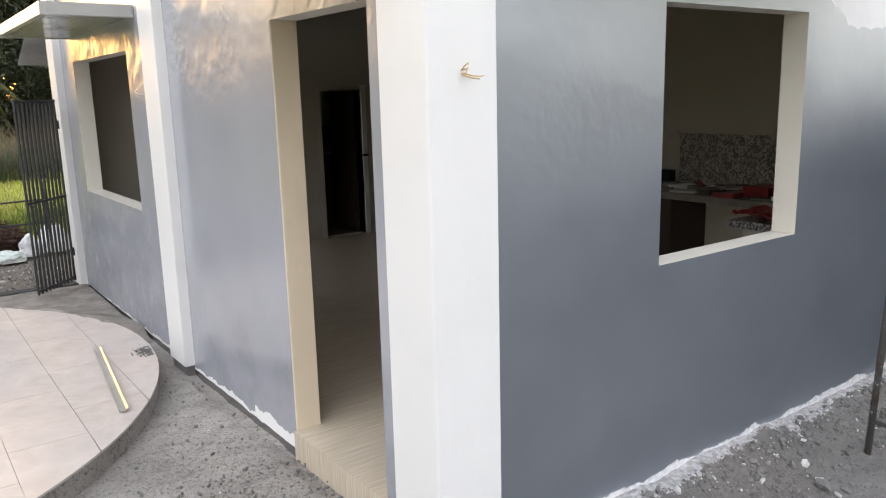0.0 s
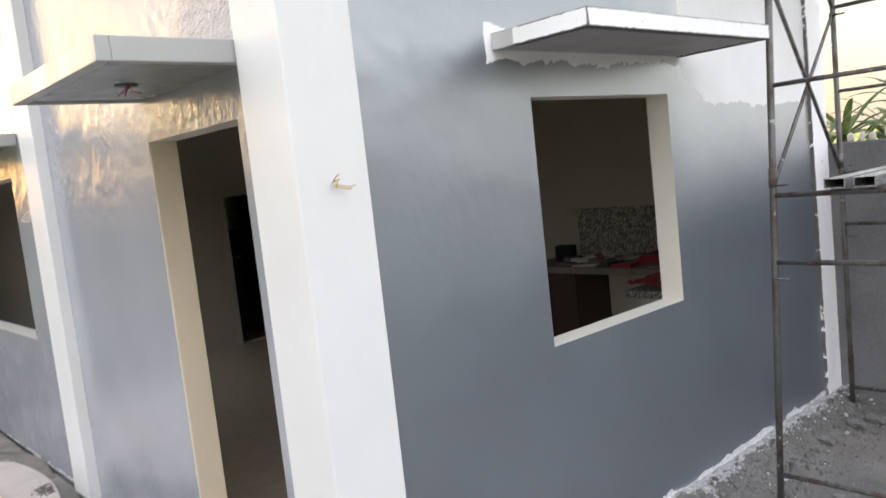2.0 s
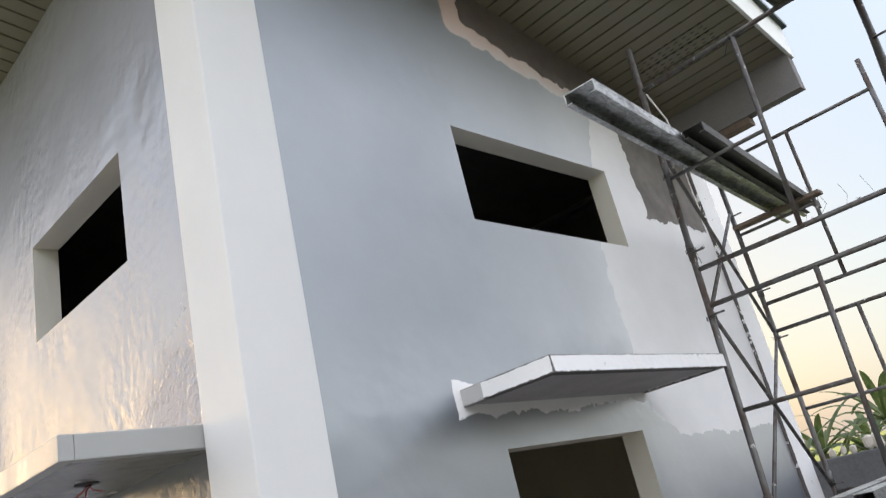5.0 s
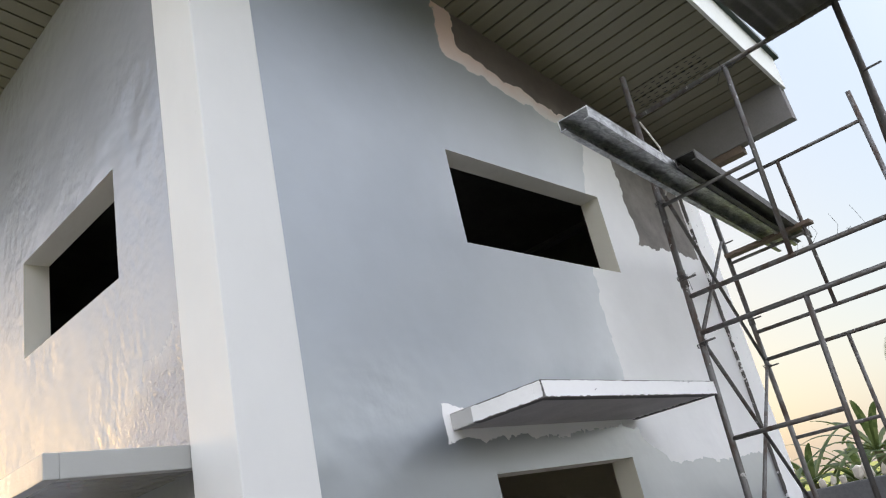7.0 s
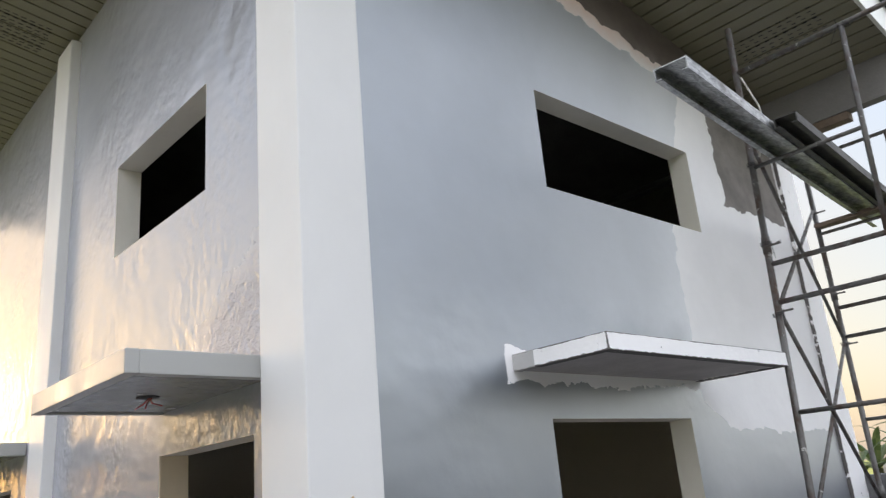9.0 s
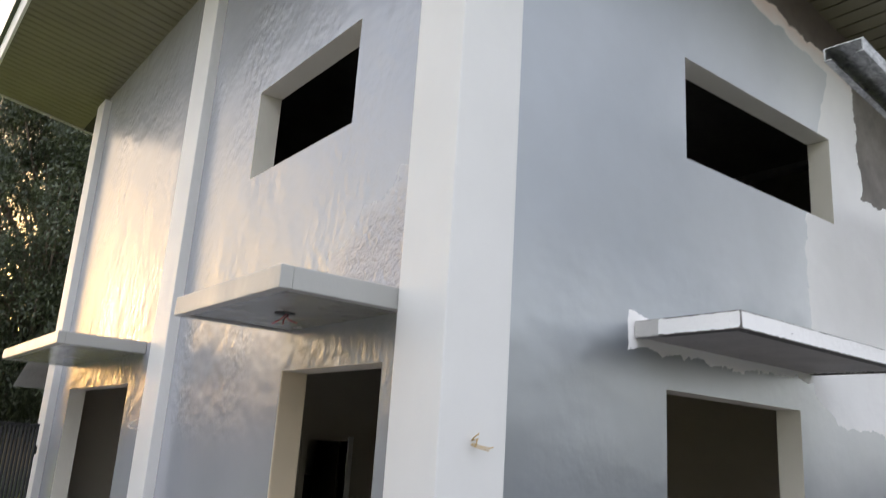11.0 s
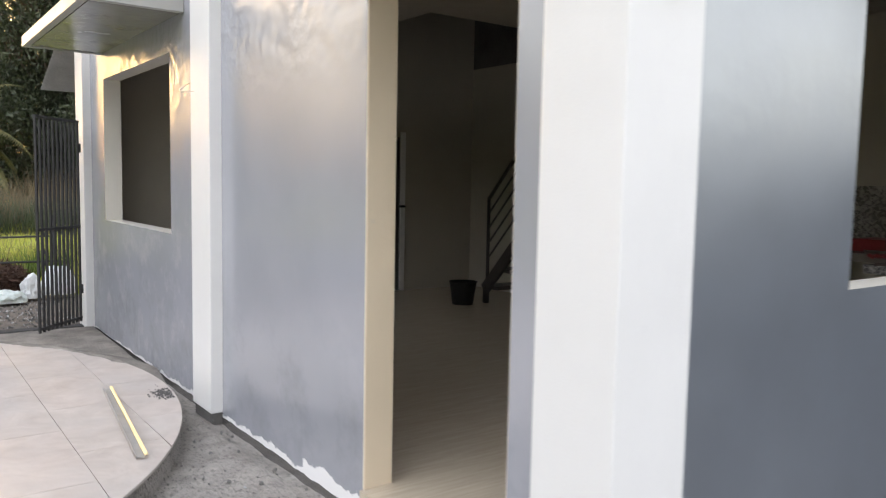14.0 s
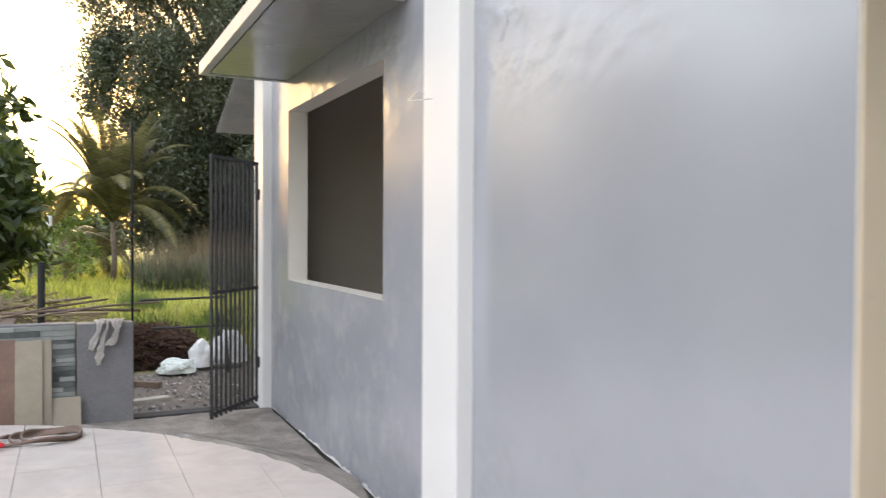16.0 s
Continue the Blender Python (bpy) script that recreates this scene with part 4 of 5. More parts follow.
for za, zb, off in ((2.60, 1.53, 0), (1.56, 2.60, 0), (2.64, 3.62, 0), (3.62, 2.66, 0), (3.85, 2.6, 1.24), (2.6, 3.62, 1.24)):
    ob = thing("cross_brace", (2.70, ya(za) - off, za), "thin steel pipe cross brace between the scaffold frames", "brace", "scaffold cross braces")
    part("brace_pipe", bar([(0.025, 0.0, 0), (1.725, yb(zb) - ya(za), zb - za)], 0.0125, 8), M_SCAF, ob)


def channel_plank(label, a, b, width, depth, mat, name="scaffold_plank"):
    """A steel scaffold board: a tray with two turned-down edges."""
    a, b = Vector(a), Vector(b)
    d = b - a
    turn = d.to_track_quat("X", "Z").to_matrix().to_4x4()
    ob = thing(name, Matrix.Translation(a) @ turn, label, "plank", "scaffold planks")
    L = d.length
    h, e, t = width / 2, depth, 0.006
    outline = [(-h, t), (h, t), (h, -e), (h - 0.03, -e), (h - 0.03, -e + 0.005), (h - t, -e + 0.005), (h - t, 0), (-h + t, 0), (-h + t, -e + 0.005), (-h + 0.03, -e + 0.005), (-h + 0.03, -e), (-h, -e)]
    bm = bmesh.new()
    ends = [[bm.verts.new((s, u, v)) for u, v in outline] for s in (0, L)]
    for k in range(len(outline)):
        m = (k + 1) % len(outline)
        bm.faces.new((ends[0][k], ends[0][m], ends[1][m], ends[1][k]))
    bm.faces.new(ends[0])
    bm.faces.new(ends[1][::-1])
    bmesh.ops.recalc_face_normals(bm, faces=bm.faces[:])
    part("tray", bm, mat, ob)
    return ob


channel_plank("long cement-splashed steel plank laid across the scaffold", (1.45, -0.77, 3.555), (4.92, -0.44, 3.555), 0.16, 0.055, M_PLANK)
channel_plank("dark steel plank laid beside the long plank", (2.45, -0.825, 3.555), (4.9, -0.59, 3.555), 0.12, 0.05, M_PLANK2)
solid("scaffold_board", soft_box(4.40, 4.50, -0.80, -0.12, 3.485, 3.515, 0.005), M_TIMBER, "short brown timber board on the scaffold frame", "board")
for k, y in enumerate((-0.76, -0.90)):
    ob = thing("steel_tube", (2.62, y, 1.512), "white-dusted rectangular steel tube lying on the scaffold", "tube", "steel tubes on the scaffold")
    bm = bmesh.new()
    for c in ((0, 1.95, -0.05, 0.05, 0.0, 0.004), (0, 1.95, -0.05, 0.05, 0.046, 0.05), (0, 1.95, -0.05, -0.046, 0.004, 0.046), (0, 1.95, 0.046, 0.05, 0.004, 0.046)):
        box(bm, *c)
    part("profile", bm, M_PLANK, ob)


def corrugated(name, label, origin, ux, uy, L, Wd, mat, category, wave=0.076, amp=0.011):
    """A corrugated sheet: waves across uy, long in ux."""
    ux, uy = Vector(ux).normalized(), Vector(uy).normalized()
    up = ux.cross(uy).normalized()
    bm = bmesh.new()
    n = int(Wd / wave * 8)
    rows = []
    for s in (0, L):
        rows.append([bm.verts.new(ux * s + uy * (Wd * i / n) + up * amp * math.sin(2 * math.pi * Wd * i / n / wave)) for i in range(n + 1)])
    for i in range(n):
        bm.faces.new((rows[0][i], rows[1][i], rows[1][i + 1], rows[0][i + 1])).smooth = True
    bmesh.ops.solidify(bm, geom=bm.faces[:], thickness=0.002)
    ob = solid(name, bm, mat, label, category)
    ob.location = origin
    return ob


corrugated("roofing_sheet", "stacked dark corrugated roofing sheet on top of the scaffold", (1.6, -1.38, 4.075), (1, 0.0, 0), (0, -1, 0.0), 1.18, 0.9, M_CORR, "roofing sheet")
corrugated("lean_to_roof", "small rusty corrugated lean-to roof behind the house", (-0.12, 6.5, 2.60), (1, 0, 0), (0, 1.0, -0.39), 2.4, 1.2, M_CORRPALE, "roof")


# tie wires and a rope end on the scaffold
rng = random.Random(77)
for x, y, z in ((2.70, ya(2.58), 2.58), (2.70, ya(2.98), 2.98), (2.70, ya(3.45), 3.45), (2.70, ya(4.04) - 0.62, 4.02), (4.45, yb(2.6), 2.6), (4.45, yb(3.5) - 0.62, 3.5)):
    bm = bmesh.new()
    for k in range(3):
        a, r = rng.uniform(0, 6.28), 0.03
        loop = [(r * math.cos(a + s), r * math.sin(a + s), 0.008 * k) for s in np.linspace(0, 5.2, 9)]
        tail = Vector(loop[-1]) + Vector((rng.uniform(-0.05, 0.05), rng.uniform(-0.05, 0.05), rng.uniform(-0.12, 0.06)))
        tube(bm, loop + [tail], 0.0018, 4)
    ob = solid("tie_wire", bm, M_IRON, "twisted tie wire wound round the scaffold pipe", "wire", "tie wires on the scaffold")
    ob.location = (x, y, z)
bm = bmesh.new()
tube(bm, [(2.69, ya(4.0) - 0.03, 4.0), (2.72, ya(3.8) - 0.09, 3.8), (2.74, ya(3.65) - 0.10, 3.65), (2.72, ya(3.5) - 0.04, 3.5)], 0.006, 5)
solid("rope", bm, M_CLOTH, "pale knotted rope hanging on the scaffold post", "rope")
for k in range(5):
    bm = bmesh.new()
    p = Vector((4.45, yb(3) - 0.5 - 0.15 * k, rng.choice((2.89, 3.5, 2.67))))
    tube(bm, [p, p + Vector((0, -0.03, -0.1)), p + Vector((0, rng.uniform(-0.08, 0.08), -0.2)), p + Vector((0, rng.uniform(-0.12, 0.12), -0.15))], 0.0016, 4)
    solid("loose_string", bm, M_IRON, "loose dangling string on the scaffold bar", "string", "strings on the scaffold")


# ---- wires on column and pilaster ----
ob = thing("wire_stub", (0.15, 0.0, 1.81), "brass-coloured wire ends sticking out of the column", "wire")
for k, pts in enumerate(([(0, 0.01, 0), (-0.01, -0.03, 0.02), (0.0, -0.045, 0.035), (0.012, -0.03, 0.03)], [(0, 0.01, -0.005), (0.03, -0.035, -0.02), (0.065, -0.045, -0.025), (0.085, -0.05, -0.02)],
                         [(0, 0.01, -0.01), (-0.012, -0.03, -0.02), (0.02, -0.05, -0.03), (0.06, -0.05, -0.035)], [(0, 0.01, 0.005), (0.012, -0.03, 0.012), (-0.008, -0.045, 0.008), (-0.014, -0.045, -0.02)])):
    part("wire_end", bar([tuple(0.78 * c for c in p) for p in pts], 0.0025, 6), M_WIRE, ob)
ob = thing("wire_stub", (0.0, 3.32, 1.86), "thin pale wire ends on the pilaster side", "wire")
part("wire_end", bar([(0.04, 0.02, -0.0), (0.0, 0.05, -0.02), (-0.05, 0.04, -0.06), (-0.06, -0.05, -0.075), (-0.03, -0.15, -0.08)], 0.003, 5), M_CLOTH, ob)

# ---- angle bar on the terrace ----
ob = thing("angle_bar", Matrix.Translation((-0.575, 2.235, 0.012)) @ pose(0, 0, 0, 0, 0, 83.5), "bright aluminium angle profile with a yellow face lying on tiles", "metal profile")
bm = bmesh.new()
box(bm, 0, 1.3, 0.040, 0.042, 0, 0.016)
box(bm, 0, 1.3, 0.024, 0.042, 0.0, 0.003)
box(bm, 0, 1.3, 0.004, 0.024, 0.0, 0.0015)
part("flange", bm, M_ALU, ob)
bm = bmesh.new()
box(bm, 0, 1.3, -0.012, 0.004, 0.0, 0.003, pose(0, 0, 0.010, -28, 0, 0))
part("flange", bm, M_YELLOW, ob, "yellow film-covered flange")


# ---- inside the house ----
def staircase():
    ob = thing("staircase", (4.1, 5.06, 0.0), "dark painted open steel staircase with a barred railing", "staircase")
    o = Vector((4.1, 5.06, 0.0))
    x0, x1 = 3.75, 4.42
    rise, run, n = 0.20, 0.187, 12
    for x in (x0, x1):
        bm = bmesh.new()
        L = math.hypot(rise * n, run * n)
        m = Matrix.Translation(Vector((x, 5.06, 0.16)) - o) @ pose(0, 0, 0, -math.degrees(math.atan2(rise, run)), 0, 0)
        box(bm, -0.02, 0.02, -L, 0.02, -0.06, 0.06, m)
        part("stringer", bm, M_STEELDARK, ob)
        part("leg", soft_box(x - o.x - 0.025, x - o.x + 0.025, -0.03, 0.02, 0.0, 0.2, 0.003), M_STEELDARK, ob)
    for i in range(n):
        y, z = 5.02 - run * i - o.y, 0.17 + rise * i
        part("tread", soft_box(x0 + 0.02 - o.x, x1 - 0.02 - o.x, y - 0.13, y + 0.11, z - 0.02, z + 0.02, 0.003), M_STEELDARK, ob)
    top = Vector((x0, 5.04, 1.12)) - o
    d = Vector((0, -run, rise)).normalized()
    for k in range(5):
        a = top + Vector((0, 0, -0.16 * k))
        part("handrail" if k == 0 else "rail_bar", bar([a, a + d * 2.75], 0.02 if k == 0 else 0.011, 8), M_STEELDARK, ob)
    for s, h0 in ((0.0, -1.12), (1.23, -0.92), (1.36, -0.92), (2.62, -0.92)):
        a = top + d * s
        part("baluster", bar([a, a + Vector((0, 0, h0 + (0.16 if s else 0)))], 0.018, 8), M_STEELDARK, ob)


staircase()
ob = thing("bucket", (3.47, 5.10, 0.0), "black plastic bucket standing on the tiled floor", "bucket")
bm = bmesh.new()
bmesh.ops.create_cone(bm, cap_ends=False, segments=24, radius1=0.11, radius2=0.145, depth=0.24, matrix=Matrix.Translation((0, 0, 0.122)))
bmesh.ops.create_circle(bm, cap_ends=True, segments=24, radius=0.112, matrix=Matrix.Translation((0, 0, 0.004)))
shell = part("shell", bm, M_BLACK, ob)
bm = bmesh.new()
tube(bm, [(0.148 * math.cos(a), 0.148 * math.sin(a), 0.24) for a in np.linspace(0, 2 * math.pi, 25)], 0.006, 5)
part("rim", bm, M_BLACK, shell)

# rear doorway: frame, leaf standing open inwards, cabinet in the dark room
ob = thing("door_1", (3.43, NORTH - 0.15, 0.0), "white door frame with a dark leaf standing open", "door", kind="structure")
part("door_frame", soft_box(0.0, 0.07, -0.02, 0.14, 0.0, 1.86, 0.004), M_WHITE, ob)
part("door_frame", soft_box(-0.62, -0.55, -0.004, 0.14, 0.0, 1.86, 0.004), M_INNER, ob)
part("door_frame", soft_box(-0.55, 0.0, -0.004, 0.14, 1.80, 1.86, 0.004), M_INNER, ob)
leaf_ob = part("door_leaf", soft_box(-0.035, 0.0, 0.15, 0.70, 0.01, 1.79, 0.004), M_BROWN, ob, "dark brown door leaf")
part("door_handle", soft_box(-0.03, 0.05, -0.06, -0.04, 0.985, 1.01, 0.004), M_BLACK, leaf_ob)
ob = thing("cabinet", (3.1, NORTH + 0.9, -0.004), "dark brown wooden cabinet in the back room", "cabinet")
part("body", soft_box(-0.45, 0.45, -0.2, 0.28, 0.0, 0.98, 0.006), M_BROWN, ob)
part("upper_shelf", soft_box(-0.45, 0.45, -0.05, 0.28, 1.02, 1.35, 0.006), M_BROWN, ob)
part("worktop", soft_box(-0.47, 0.47, -0.24, 0.28, 0.98, 1.01, 0.004), M_GRAN, ob)

# kitchen counter along the side wall, with its patch of cement dabs
solid("backsplash_patch", soft_box(EAST - 0.156, EAST - 0.149, 1.1, 2.32, 0.88, 1.32, 0.002), M_BACK, "white wall patch covered with grey cement dabs", "backsplash", kind="structure")
ob = thing("kitchen_counter", (4.2, 1.4, 0.0), "unfinished kitchen counter with a cluttered top", "counter")
part("worktop", soft_box(-0.33, 0.29, -1.18, 1.15, 0.80, 0.86, 0.004), M_COUNTER, ob)
part("side_panel", soft_box(-0.30, 0.29, 0.55, 1.1, 0.0, 0.80, 0.004), M_BROWN, ob)
part("side_panel", soft_box(-0.28, 0.29, -0.3, -0.2, 0.0, 0.80, 0.004), M_INNER, ob)
part("back_panel", soft_box(0.2, 0.29, -0.2, 0.55, 0.0, 0.80, 0.004), M_INNER, ob)
ob = thing("counter_return", (3.35, 0.5, 0.0), "short counter with a speckled granite top under the window", "counter")
part("worktop", soft_box(-0.4, 0.5, -0.28, 0.27, 0.82, 0.87, 0.004), M_GRAN, ob, "speckled black and white granite top")
part("base", soft_box(-0.34, 0.5, -0.28, 0.2, 0.0, 0.82, 0.004), M_INNER, ob)
rng = random.Random(11)
for k in range(30):
    x, y = rng.uniform(3.95, 4.35), rng.uniform(0.9, 2.4)
    sx, sy, h = rng.uniform(0.03, 0.10), rng.uniform(0.04, 0.14), rng.uniform(0.006, 0.045)
    mat = rng.choice((M_PAPER, M_COUNTER, M_WHITEPLASTIC, M_BLACK, M_BROWN, M_RED))
    m = Matrix.Translation((x, y, 0.861)) @ pose(0, 0, 0, 0, 0, rng.uniform(0, 180))
    solid("loose_packet", soft_box(-sx, sx, -sy, sy, 0, h, 0.003, m), mat, "loose flat building material packet on the counter", "packet", "packets on the counter")
ob = thing("tin", (4.25, 2.30, 0.861), "small dark blue tin on the counter", "tin")
part("body", soft_box(-0.05, 0.05, -0.09, 0.09, 0, 0.14, 0.006), M_BLACK, ob)
solid("box", soft_box(4.0, 4.3, 1.12, 1.34, 0.862, 0.95, 0.004), M_RED, "red and white cardboard box on the counter", "box")
bm = bmesh.new()
bmesh.ops.create_grid(bm, x_segments=14, y_segments=10, size=0.5, matrix=Matrix.Diagonal((0.42, 0.3, 1, 1)))
for v in bm.verts:
    v.co.z = 0.03 + 0.03 * noise.noise((v.co.x * 9, v.co.y * 9, 4)) + 0.03 * noise.noise((v.co.x * 20, v.co.y * 20, 1))
bmesh.ops.solidify(bm, geom=bm.faces[:], thickness=0.004)
bmesh.ops.translate(bm, verts=bm.verts[:], vec=(3.2, 0.62, 0.89))
solid("red_bag", bm, M_RED, "crumpled red plastic bag on the granite top", "bag")
solid("socket_plate", soft_box(EAST - 0.158, EAST - 0.149, 2.34, 2.46, 1.26, 1.34, 0.003), M_PAPER, "beige switch plate on the wall", "switch")
solid("wall_speaker", soft_box(1.36, 1.42, 0.222, 0.30, 1.85, 2.06, 0.006), M_BLACK, "small black box on the wall beside the window", "box")

# ---- things by the garden wall ----
rng = random.Random(2)
z = -0.12
while z < 0.575:                     # stacked slate strips on the garden wall
    h = rng.uniform(0.026, 0.04)
    x = -2.35
    while x < -1.31:
        L = rng.uniform(0.15, 0.5)
        x1 = min(x + L, -1.295)
        part("slate_strip", soft_box(x + 0.001, x1 - 0.001, 6.296 - rng.uniform(0, 0.016), 6.312, z + 0.001, z + h - 0.001, 0.002), M_SLATE, slate)
        x = x1
    z += h


def leaning_tile(x, w, h, y, lean, mat, label):
    m = Matrix.Translation((x, y, -0.10)) @ pose(0, 0, 0, -lean, 0, 0)
    ob = thing("tile_offcut", m, label, "tile", "tiles leaning on the garden wall")
    part("slab", soft_box(0, w, 0, 0.01, 0, h, 0.002), mat, ob)


leaning_tile(-1.26 - 0.20, 0.20, 0.21, 6.20, 14, M_TILECREAM, "low cream tile offcut leaning on the garden wall")
leaning_tile(-1.56, 0.12, 0.61, 6.19, 8, M_TILECREAM, "tall cream tile strip leaning behind another")
leaning_tile(-1.66, 0.165, 0.61, 6.165, 9, M_TILEWOOD, "tall cream wood-grain tile leaning on the garden wall")
leaning_tile(-1.98, 0.32, 0.62, 6.18, 9, M_TILEPINK, "pinkish brown glazed tile leaning on the garden wall")
bm = bmesh.new()
for k in range(4):
    pts = [(-1.52 + (0.25 - 0.03 * k) * math.cos(a) + 0.03 * k, 5.52 + (0.11 + 0.012 * k) * math.sin(a), 0.012 + 0.008 * k + 0.01 * math.sin(3 * a)) for a in np.linspace(0.3 * k, 0.3 * k + 2 * math.pi, 30)]
    tube(bm, pts, 0.008, 7)
solid("hose", bm, M_ROPE, "coiled brown hose lying on the terrace", "hose")
bm = bmesh.new()
for k in range(5):
    bmesh.ops.create_icosphere(bm, subdivisions=2, radius=0.032, matrix=Matrix.Translation((-1.82 + 0.03 * k, 5.36 + 0.02 * (k % 2), 0.022 + 0.003 * k)))
for v in bm.verts:
    v.co += 0.02 * Vector((noise.noise(v.co * 14), noise.noise(v.co * 14 + Vector((5, 0, 0))), noise.noise(v.co * 14 + Vector((0, 5, 0)))))
solid("red_rag", bm, M_BRIGHTRED, "crumpled bright red rag on the terrace", "rag")

bm = bmesh.new()                     # white rag over the pillar
for x0, drop, wd, tw in ((-1.17, 0.20, 0.04, 0.3), (-1.12, 0.31, 0.035, 0.7), (-1.06, 0.17, 0.045, -0.4), (-1.02, 0.15, 0.03, 0.9)):
    rows = []
    for i in range(15):
        s = i / 14
        y = 6.40 - 0.14 * min(1, s * 3)
        z = 0.612 if s < 0.33 else 0.612 - drop * (s - 0.33) / 0.67
        cxr = x0 + 0.03 * math.sin(tw + 4 * s)
        rows.append([bm.verts.new((cxr + wd * (j / 3 - 0.5) * (1 + 0.4 * math.sin(9 * s + tw)), y - 0.012 - 0.02 * (j % 2) * s, z + 0.012 * (j % 2))) for j in range(4)])
    for a, b in zip(rows, rows[1:]):
        for j in range(3):
            bm.faces.new((a[j], a[j + 1], b[j + 1], b[j])).smooth = True
for v in bm.verts:
    v.co += Vector((0.018 * noise.noise(v.co * 22), -0.02 * abs(noise.noise(v.co * 31)), 0.012 * noise.noise(v.co * 27)))
bmesh.ops.solidify(bm, geom=bm.faces[:], thickness=0.006)
solid("white_rag", bm, M_CLOTH, "dirty white rag hanging over the grey pillar", "rag")

solid("pipe_post", bar([(-1.527, 7.2, -0.3), (-1.527, 7.2, 1.0)], 0.028, 14), M_BLACK, "short black pipe post behind the garden wall", "post")
solid("rod_post", bar([(-0.885, 6.9, -0.3), (-0.88, 6.9, 2.1)], 0.0095, 8), M_BLACK, "thin upright steel rod behind the pillar", "rod")
rng = random.Random(8)
for k in range(7):
    a = Vector((rng.uniform(-2.4, -1.2), rng.uniform(6.75, 7.3), rng.uniform(0.55, 0.62)))
    b = a + Vector((rng.uniform(0.6, 1.3), rng.uniform(0.0, 0.9), rng.uniform(-0.03, 0.12)))
    solid("bamboo_pole", bar([a, (a + b) / 2 + Vector((0, 0, 0.02)), b], rng.uniform(0.005, 0.013), 7), rng.choice((M_BAMBOO, M_TIMBER, M_TIMBER)), "dry bamboo pole lying on a heap behind the garden wall", "pole", "poles behind the garden wall")
for k in range(2):
    solid("pole_rest", soft_box(-2.8 + k * 1.0, -2.7 + k * 1.0, 6.7, 7.3, -0.35, 0.56, 0.01), M_TIMBER, "weathered timber rest under the poles", "timber")
bm = bmesh.new()
tube(bm, [(-0.75, 7.9, 0.62), (0.02, 8.0, 0.62), (0.1, 8.0, 0.34), (-0.65, 7.9, 0.36)], 0.012, 6)
tube(bm, [(0.02, 8.0, 0.85), (0.06, 8.0, -0.2)], 0.014, 6)
solid("metal_rack", bm, M_IRON, "bent thin metal rack standing in the grass", "frame")


def twig_heap(name, label, centre, size, n, length, mat, seed, category):
    rng = np.random.default_rng(seed)
    verts, faces = [], []
    for _ in range(n):
        u = rng.normal(size=3)
        u /= np.linalg.norm(u)
        r = rng.random() ** 0.4
        c = np.array(centre) + u * r * np.array(size)
        d = rng.normal(size=3) * (1, 1, 0.5)
        d /= np.linalg.norm(d)
        s = np.cross(d, rng.normal(size=3))
        s *= 0.006 / np.linalg.norm(s)
        L = length * rng.uniform(0.5, 1.3)
        k = len(verts)
        verts += [c - d * L / 2 - s, c - d * L / 2 + s, c + d * L / 2 + s * 0.4, c + d * L / 2 - s * 0.4]
        faces.append((k, k + 1, k + 2, k + 3))
    ob = numpy_part(name, verts, faces, mat)
    return tagged(ob, label, category, kind="stuff")


twig_heap("brushwood_heap", "heap of dry dark brown brushwood behind the gateway", (-0.62, 8.75, 0.0), (0.56, 0.36, 0.30), 9000, 0.2, M_BRUSH, 1, "brushwood")
twig_heap("dry_twigs", "dry twigs and stalks by the black post", (-1.9, 7.6, 0.45), (0.8, 0.4, 0.3), 900, 0.3, M_STRAW, 2, "twigs")


def crumpled(name, label, place, size, mat, seed, category="bag"):
    bm = bmesh.new()
    bmesh.ops.create_icosphere(bm, subdivisions=4, radius=1)
    for v in bm.verts:
        n = 0.25 * noise.noise(v.co * 1.7 + Vector((seed, 0, 0))) + 0.14 * abs(noise.noise(v.co * 5 + Vector((0, seed, 0)))) + 0.06 * abs(noise.noise(v.co * 12))
        v.co *= 1 + n
        v.co = Vector((v.co.x * size[0], v.co.y * size[1], max(-0.3, v.co.z) * size[2]))
    ob = solid(name, bm, mat, label, category, "plastic bags by the gateway")
    ob.location = place
    return ob


crumpled("plastic_bag", "white plastic bag dumped beside the brushwood", (-0.16, 8.32, -0.03), (0.11, 0.11, 0.19), M_WHITEPLASTIC, 3)
crumpled("plastic_bag", "pale green plastic sheet crumpled on the ground", (-0.40, 8.08, -0.06), (0.17, 0.14, 0.10), M_GREENPLASTIC, 9)
crumpled("plastic_bag", "white plastic sack behind the gate", (0.14, 8.4, 0.0), (0.17, 0.14, 0.24), M_WHITEPLASTIC, 5)
solid("timber_block", soft_box(-0.17, 0.13, -0.035, 0.035, -0.03, 0.025, 0.006, Matrix.Translation((-0.72, 7.56, -0.09)) @ pose(0, 0, 0, 0, 0, -38)), M_TIMBER, "short brown timber offcut on the bare ground", "timber")
solid("timber_block", soft_box(-0.16, 0.14, -0.05, 0.05, -0.02, 0.014, 0.006, Matrix.Translation((-0.74, 6.93, -0.10)) @ pose(0, 0, 0, 0, 0, 14)), M_PAPER, "flat pale board on the bare ground", "board")

